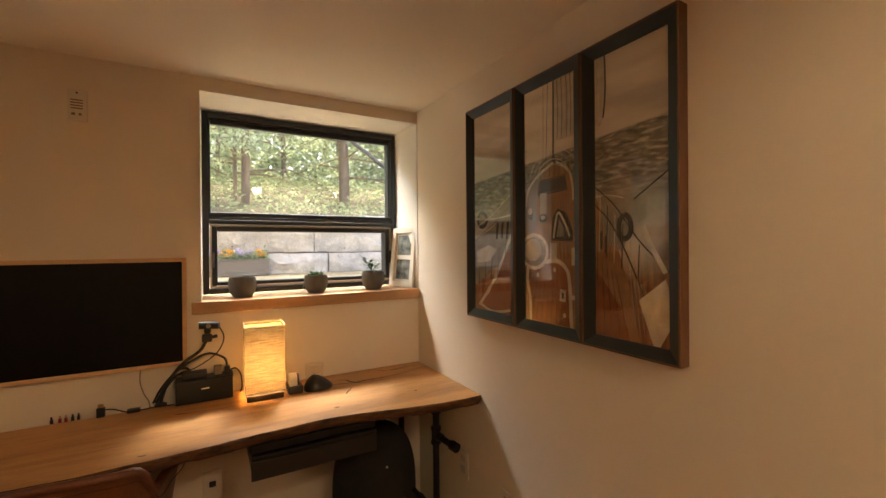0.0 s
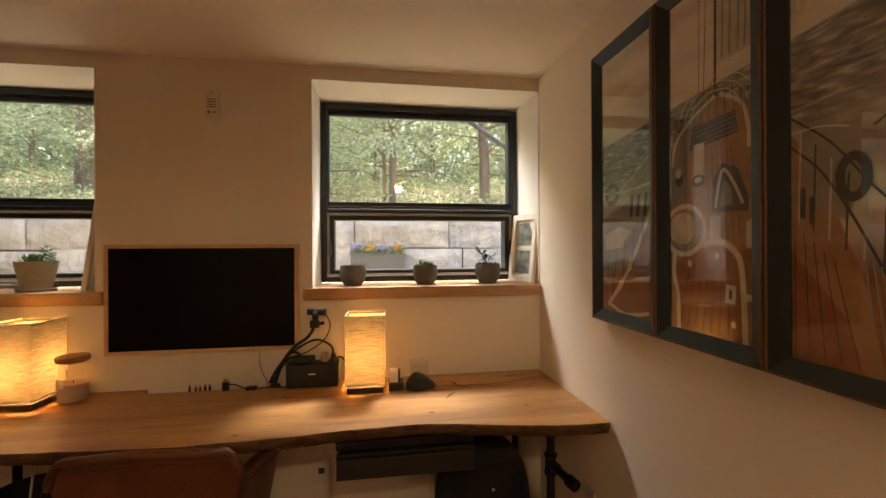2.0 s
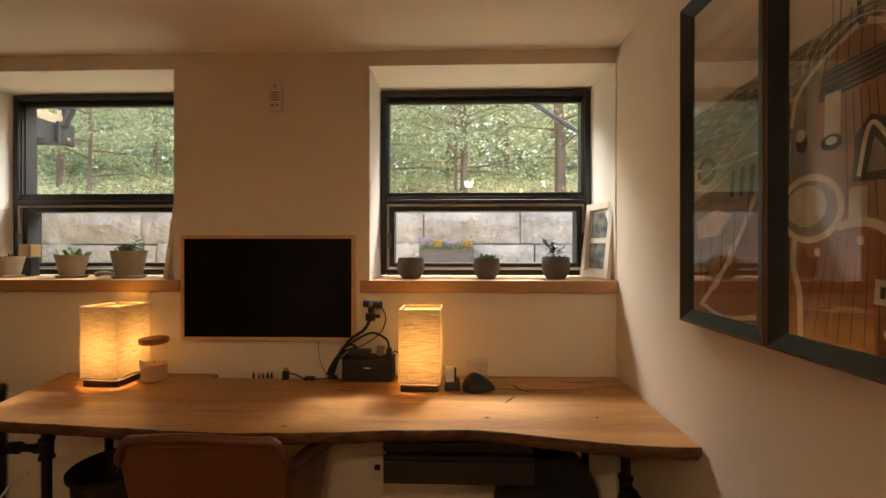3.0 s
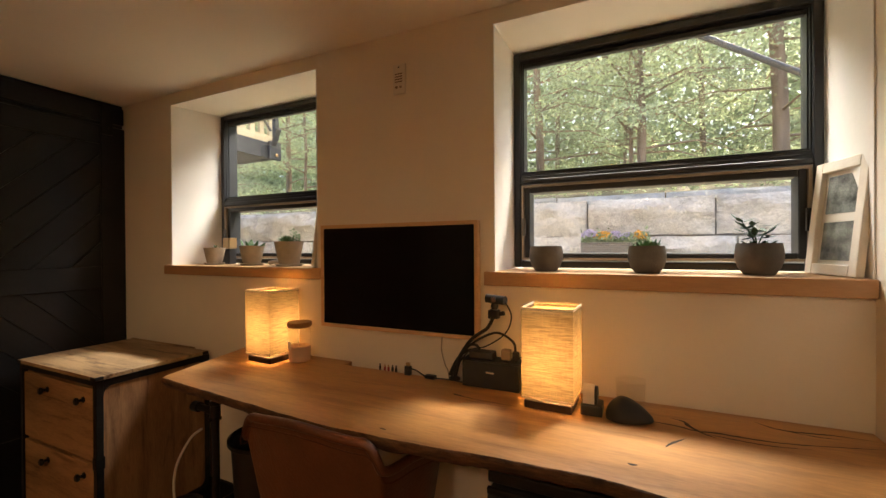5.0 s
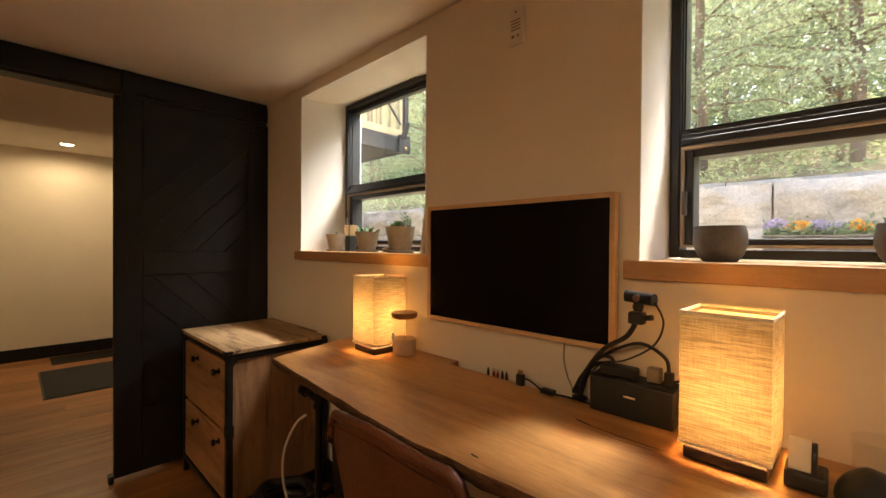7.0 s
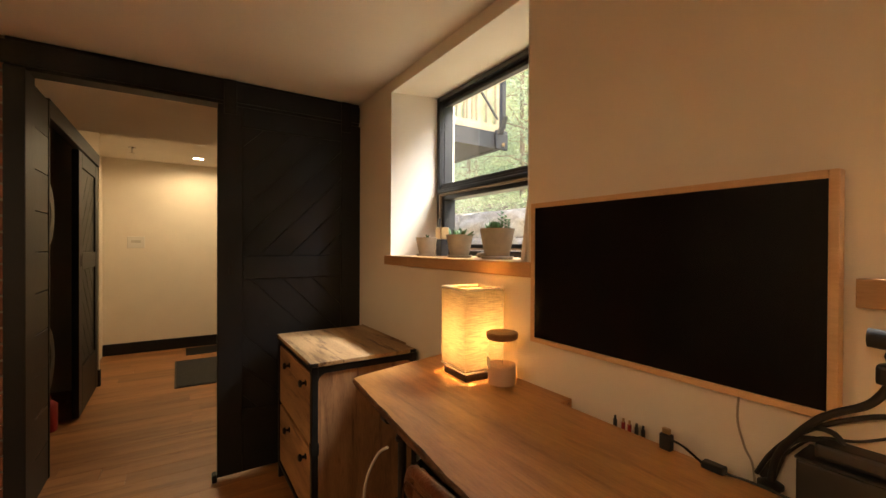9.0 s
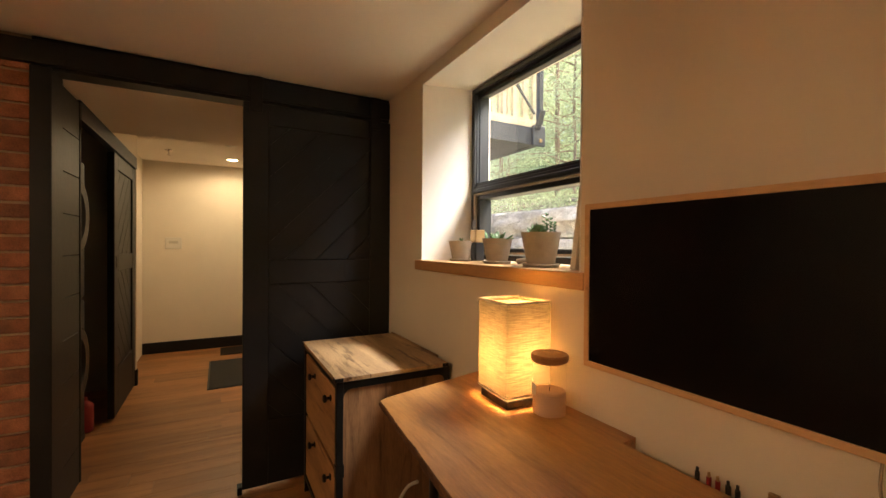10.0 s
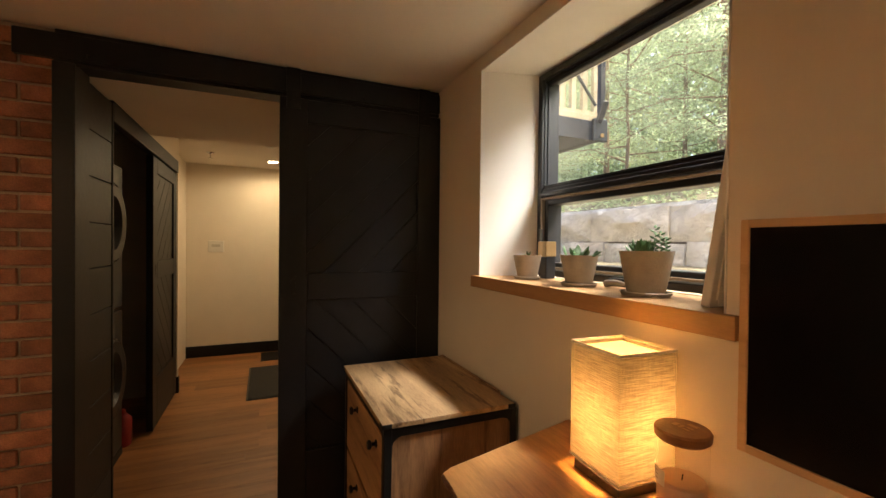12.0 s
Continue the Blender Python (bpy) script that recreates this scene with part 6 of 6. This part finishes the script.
planter = thing("planter_box", (0.71, 5.43, OG), "grey woven planter box with purple and orange flowers", "planter")
PX0, PX1 = 0.44, 0.97
PL = mat("grey_woven_planter", (0.20, 0.18, 0.165), 0.8, var=0.2, scale=30)
bm = bmesh.new()
bx(bm, PX0, PX1, 5.34, 5.52, OG + 0.001, OG + 0.145, 0.004)
part("box", bm, PL, planter)
for k in range(9):
    part("weave_band", box(PX0 - 0.004, PX1 + 0.004, 5.333, 5.338, OG + 0.006 + k * 0.0155, OG + 0.017 + k * 0.0155, 0.002), PL, planter)
part("rim", box(PX0 - 0.008, PX1 + 0.008, 5.328, 5.532, OG + 0.146, OG + 0.158, 0.004), PL, planter)


def leaf_quads(centers, sizes, seed, flat=0.0, aspect=0.55):
    """Many small folded leaves as one mesh's vertices and faces."""
    r = np.random.RandomState(seed)
    n = len(centers)
    d = r.normal(size=(n, 3))
    d[:, 2] *= 1 - flat
    d /= np.linalg.norm(d, axis=1)[:, None] + 1e-9
    e = np.cross(d, r.normal(size=(n, 3)))
    e /= np.linalg.norm(e, axis=1)[:, None] + 1e-9
    s = np.asarray(sizes)[:, None]
    a = centers - d * s * 0.5
    b = centers + e * s * 0.5 * aspect
    c = centers + d * s * 0.5
    f = centers - e * s * 0.5 * aspect
    v = np.stack([a, b, c, f], 1).reshape(-1, 3)
    q = np.arange(n * 4).reshape(-1, 4)
    return v, q


def leaf_object(name, centers, sizes, seed, material, parent=None, label="", category="", kind="", flat=0.0, aspect=0.55):
    v, q = leaf_quads(np.asarray(centers), sizes, seed, flat, aspect)
    me = bpy.data.meshes.new(name)
    me.from_pydata(v.tolist(), [], q.tolist())
    me.materials.append(material)
    ob = new(name, me)
    if parent:
        ob.parent = parent
        ob.matrix_parent_inverse = parent.matrix_world.inverted()
        if label:
            ob["label"] = label
    else:
        tagged(ob, label, category, kind=kind)
    return ob


R = np.random.RandomState(3)
n = 1500
c = np.stack([R.uniform(PX0, PX1, n), R.uniform(5.33, 5.52, n), OG + 0.15 + np.abs(R.normal(0, 0.036, n))], 1)
leaf_object("foliage", c, R.uniform(0.022, 0.05, n), 1, LEAF_DARK, planter, "green flower foliage")
for k, (cx, col, zt) in enumerate(((0.50, PURPLE, 0.262), (0.60, ORANGE, 0.238), (0.71, PURPLE, 0.245), (0.80, PURPLE, 0.230), (0.90, ORANGE, 0.238), (0.635, ORANGE, 0.240))):
    n = 420
    a, r0 = R.uniform(0, 6.28, n), np.sqrt(R.uniform(0, 1, n))
    c = np.stack([cx + 0.066 * r0 * np.cos(a), 5.43 + 0.08 * r0 * np.sin(a), OG + zt - 0.05 * r0 ** 2 + R.normal(0, 0.006, n)], 1)
    leaf_object("blossom", c, R.uniform(0.018, 0.032, n), 20 + k, col, planter, "cluster of orange blossoms" if col is ORANGE else "cluster of purple blossoms", flat=0.2, aspect=0.9)


def tree(x, y, r, h, seed, nb, label):
    """A tapered trunk with drooping limbs that carry many small leaves."""
    z = hill(x, y) - 0.05
    t = thing("tree", (x, y, z), label, "tree", "trees on the slope")
    q = random.Random(seed)
    lean = Vector((q.uniform(-0.03, 0.03), q.uniform(-0.03, 0.03), 1))
    pts = [Vector((x, y, z)) + lean * (h * k / 9) + Vector((0.04 * noise.noise((seed, k * 0.7, 0)), 0, 0)) * k * 0.5 for k in range(10)]
    bm = tube([pts[0] - Vector((0, 0, 0.05)), pts[0]] + pts[1:], r * (1.05 if y < 9.3 else 0.7), 12, taper=r * 0.25)
    part("trunk", bm, TRUNK, t, "rough brown trunk", True)
    limbs = bmesh.new()
    cs = []
    for k in range(nb):
        f = 0.06 + 0.94 * (k + 0.5) / nb
        base = pts[0].lerp(pts[-1], f * 0.97)
        a = k * 2.4 + q.uniform(-0.5, 0.5)
        L = (1.15 + 0.9 * math.sin(math.pi * min(1, f * 0.9 + 0.15))) * q.uniform(0.55, 1.15)
        d = Vector((math.cos(a), math.sin(a), q.uniform(-0.05, 0.25)))
        tip = base + d * L + Vector((0, 0, -0.12 * L * L))
        mid = base + d * L * 0.5 + Vector((0, 0, 0.03))
        tube([base, mid, tip], 0.018, 5, limbs, taper=0.003)
        if f < 0.13 and q.random() < 0.6:
            continue
        m = int(330 * L * q.uniform(0.5, 1.2))
        for j in range(m):
            s = q.random() ** 0.7
            p = base.lerp(mid, s * 2) if s < 0.5 else mid.lerp(tip, s * 2 - 1)
            w = 0.10 + 0.30 * s * (1.15 - s)
            cs.append((p.x + q.gauss(0, w), p.y + q.gauss(0, w), p.z + q.gauss(0, 0.055) - 0.03))
    part("limbs", limbs, TRUNK, t, "thin bare limbs")
    leaf_object("crown", cs, R.uniform(0.022, 0.062, len(cs)), seed, LEAF if seed % 3 else LEAF_YELLOW, t, "loose light green foliage", flat=0.45)
    return t


TREES = [(0.92, 7.5, 0.060, 7.5), (0.80, 7.7, 0.03, 6.5), (2.45, 7.9, 0.090, 7.5), (-0.47, 8.0, 0.065, 7.5), (0.62, 11.0, 0.06, 7.0), (4.4, 9.3, 0.10, 8.0), (-4.2, 9.0, 0.11, 8.0), (-6.9, 9.2, 0.07, 7.0), (-2.6, 10.5, 0.08, 8.0),
         (-9.6, 9.5, 0.10, 8.0), (2.2, 12.5, 0.10, 9.0), (-1.2, 13.5, 0.10, 9.0), (-5.6, 13.0, 0.11, 9.0), (6.5, 12.5, 0.11, 9.0), (4.2, 14.5, 0.10, 9.0), (-8.2, 13.5, 0.10, 9.0), (-12.5, 12.0, 0.12, 9.0), (-3.6, 8.3, 0.035, 4.5), (-5.5, 8.3, 0.035, 5.0), (3.5, 8.0, 0.03, 4.0)]
for k, (x, y, r, h) in enumerate(TREES):
    tree(x, y, r, h, 11 + k, 46 if h > 6 else 30, "slender light green conifer on the wooded slope" if h > 6 else "young leafy sapling on the slope")
# undergrowth and far woods
n = 26000
c = np.stack([R.uniform(-12, 7, n), 5.95 + 6.5 * R.uniform(0, 1, n) ** 1.2, np.zeros(n)], 1)
c[:, 2] = [hill(a, b) + abs(R.normal(0, 0.13)) * (0.35 + 0.5 * max(0, noise.noise((a * 1.1, b * 1.1, 5)) + 0.5)) * min(1.6, 0.25 + 0.5 * max(0, b - 6.3)) for a, b, _ in c]
leaf_object("undergrowth", c, R.uniform(0.035, 0.09, n), 77, LEAF_YELLOW, None, "low green and yellow undergrowth on the slope", "undergrowth", "stuff", flat=0.5)
n = 300000
c = np.stack([R.uniform(-34, 20, n), R.uniform(14, 22, n), R.uniform(0, 1, n)], 1)
c[:, 2] = [hill(a, b) + 9.0 * h ** 1.2 for a, b, h in c]
keep = np.array([noise.noise((a * 0.45, b * 0.3, h * 0.5)) > -0.75 for a, b, h in c])
leaf_object("far_woods", c[keep], R.uniform(0.10, 0.26, int(keep.sum())), 78, LEAF, None, "distant light green woodland foliage", "woods", "stuff", flat=0.3)

# balcony of the house beside the window
deck = thing("balcony", (-3.2, 3.9, 2.05), "steel-framed timber balcony on the house wall", "balcony")
part("edge_beam", box(-2.26, -2.20, 3.405, 4.46, 2.07, 2.225, 0.003), DECK_STEEL, deck, "dark grey steel channel")
part("front_beam", box(-5.2, -2.26, 4.40, 4.46, 2.07, 2.225, 0.003), DECK_STEEL, deck, "dark grey steel channel")
part("soffit", box(-5.2, -2.262, 3.405, 4.398, 2.075, 2.09), DECK_STEEL, deck, "grey steel underside")
part("rim_board", box(-2.255, -2.205, 3.405, 4.50, 2.227, 2.275, 0.003), DECK_WOOD, deck, "weathered timber rim")
part("rim_board", box(-5.2, -2.256, 4.44, 4.49, 2.227, 2.275, 0.003), DECK_WOOD, deck, "weathered timber rim")
for k in range(9):
    part("deck_board", box(-5.2, -2.257, 3.41 + 0.113 * k, 3.515 + 0.113 * k, 2.226, 2.252), DECK_WOOD, deck)
for k in range(9):
    y = 3.50 + 0.112 * k
    part("baluster", box(-2.250, -2.215, y, y + 0.036, 2.30, 3.15), DECK_WOOD, deck, "weathered timber picket")
for k in range(12):
    x = -2.42 - 0.14 * k
    part("baluster", box(x, x + 0.036, 4.448, 4.483, 2.276, 3.15), DECK_WOOD, deck, "weathered timber picket")
part("bottom_rail", box(-2.2545, -2.212, 3.42, 4.44, 2.276, 2.30), DECK_WOOD, deck)
part("hand_rail", box(-2.27, -2.19, 3.405, 4.50, 3.151, 3.19), DECK_WOOD, deck)
part("hand_rail", box(-5.2, -2.271, 4.43, 4.50, 3.151, 3.19), DECK_WOOD, deck)
part("post", box(-2.25, -2.205, 4.462, 4.505, 2.276, 3.15), DECK_STEEL, deck, "dark grey steel post")
arm = part("stay_bracket", box(-2.199, -2.165, 4.36, 4.50, 2.06, 2.24, 0.006), DECK_STEEL, deck, "grey steel stay bracket")
bm = box(-0.03, 0.03, -0.012, 0.012, -0.02, 0.15, 0.006)
bmesh.ops.transform(bm, matrix=pose(-2.155, 4.40, 2.22, 25, 0, 90), verts=bm.verts)
part("stay_clevis", bm, DECK_STEEL, arm, "grey clevis plate")
part("stay_rod", tube([(-2.155, 4.36, 2.33), (-2.155, 3.50, 3.30)], 0.012, 10), DECK_STEEL, arm, "thin steel stay rod", True)
part("bolt", box(-2.164, -2.15, 4.42, 4.45, 2.09, 2.12, 0.004), BRASS, arm)
deck.matrix_basis = pose(-3.42, 4.11, 2.13)
part("wall_ledger", box(-5.4, -2.42, 3.405, 3.615, 2.16, 2.30), DECK_STEEL, deck, "grey steel ledger on the house wall")
stay = thing("stay_tube", (1.7, 4.45, 2.1), "grey steel stay tube of a neighbouring balcony", "stay")
part("tube", tube([(2.05, 4.45, 1.93), (0.95, 4.45, 2.66)], 0.017, 12), DECK_STEEL, stay, "", True)
part("bracket", box(2.02, 2.10, 4.42, 4.48, 1.88, 1.98, 0.006), DECK_STEEL, stay)
part("wall_plate", box(2.06, 2.12, 3.405, 4.48, 1.76, 1.879, 0.004), DECK_STEEL, stay, "grey steel side beam")

# ---- floor planks ----
PW = 0.132
mesh_cache = {}
floor_ob = bpy.data.objects["floor"]


def plank_mesh(L):
    if L not in mesh_cache:
        bm = box(-PW / 2 + 0.0004, PW / 2 - 0.0004, -L / 2 + 0.0004, L / 2 - 0.0004, -0.020, -0.0002, 0.0007)
        bmesh.ops.recalc_face_normals(bm, faces=bm.faces)
        me = bpy.data.meshes.new("plank")
        bm.to_mesh(me)
        bm.free()
        me.materials.append(FLOOR_WOOD)
        mesh_cache[L] = me
    return mesh_cache[L]


rnd = random.Random(9)
x = HX + PW / 2
while x < EX:
    y = SOUTH + rnd.uniform(-1.1, -0.1)
    while y < 3.38:
        L = rnd.choice((0.9, 1.2, 1.5))
        a, b = max(y, SOUTH if x > -1.95 else 0.61), min(y + L, 3.39)
        if b - a > 0.05:
            LL = round(b - a, 2)
            o = new("plank", plank_mesh(LL))
            o.parent = floor_ob
            o.location = (x, (a + b) / 2, 0)
        y += L
    x += PW

# ---- bricks ----
BL, BH, J = 0.196, 0.0565, 0.0105
bm = box(0, 0.030, 0, BL, 0, BH, 0.003)
bmesh.ops.recalc_face_normals(bm, faces=bm.faces)
whole = bpy.data.meshes.new("brick")
bm.to_mesh(whole)
bm.free()
whole.materials.append(BRICK)
bm = box(0, 0.030, 0, BL / 2 - J / 2, 0, BH, 0.003)
bmesh.ops.recalc_face_normals(bm, faces=bm.faces)
half = bpy.data.meshes.new("brick")
bm.to_mesh(half)
bm.free()
half.materials.append(BRICK)
rnd = random.Random(2)
z, row = 0.004, 0
while z + BH < CEIL:
    y = 1.444
    first = row % 2
    while y > 0.75:
        me, L = (half, BL / 2 - J / 2) if first else (whole, BL)
        first = 0
        o = new("brick", me)
        o.parent = wall_west
        o.location = (DX - 0.0305 + rnd.uniform(-0.0015, 0.002), y - L, z + rnd.uniform(-0.001, 0.001))
        y -= L + J
    z += BH + J
    row += 1
bm = bmesh.new()
z, row = 0.004, 0
while z + BH < CEIL:
    y = 0.74 - (0.1 if row % 2 else 0)
    while y - BL > SOUTH:
        bx(bm, DX - 0.0305, DX - 0.0005, y - BL, y, z, z + BH)
        y -= BL + J
    z += BH + J
    row += 1
tagged(part("far_bricks", bm, BRICK, wall_west, "red bricks further along the wall"), kind="stuff")
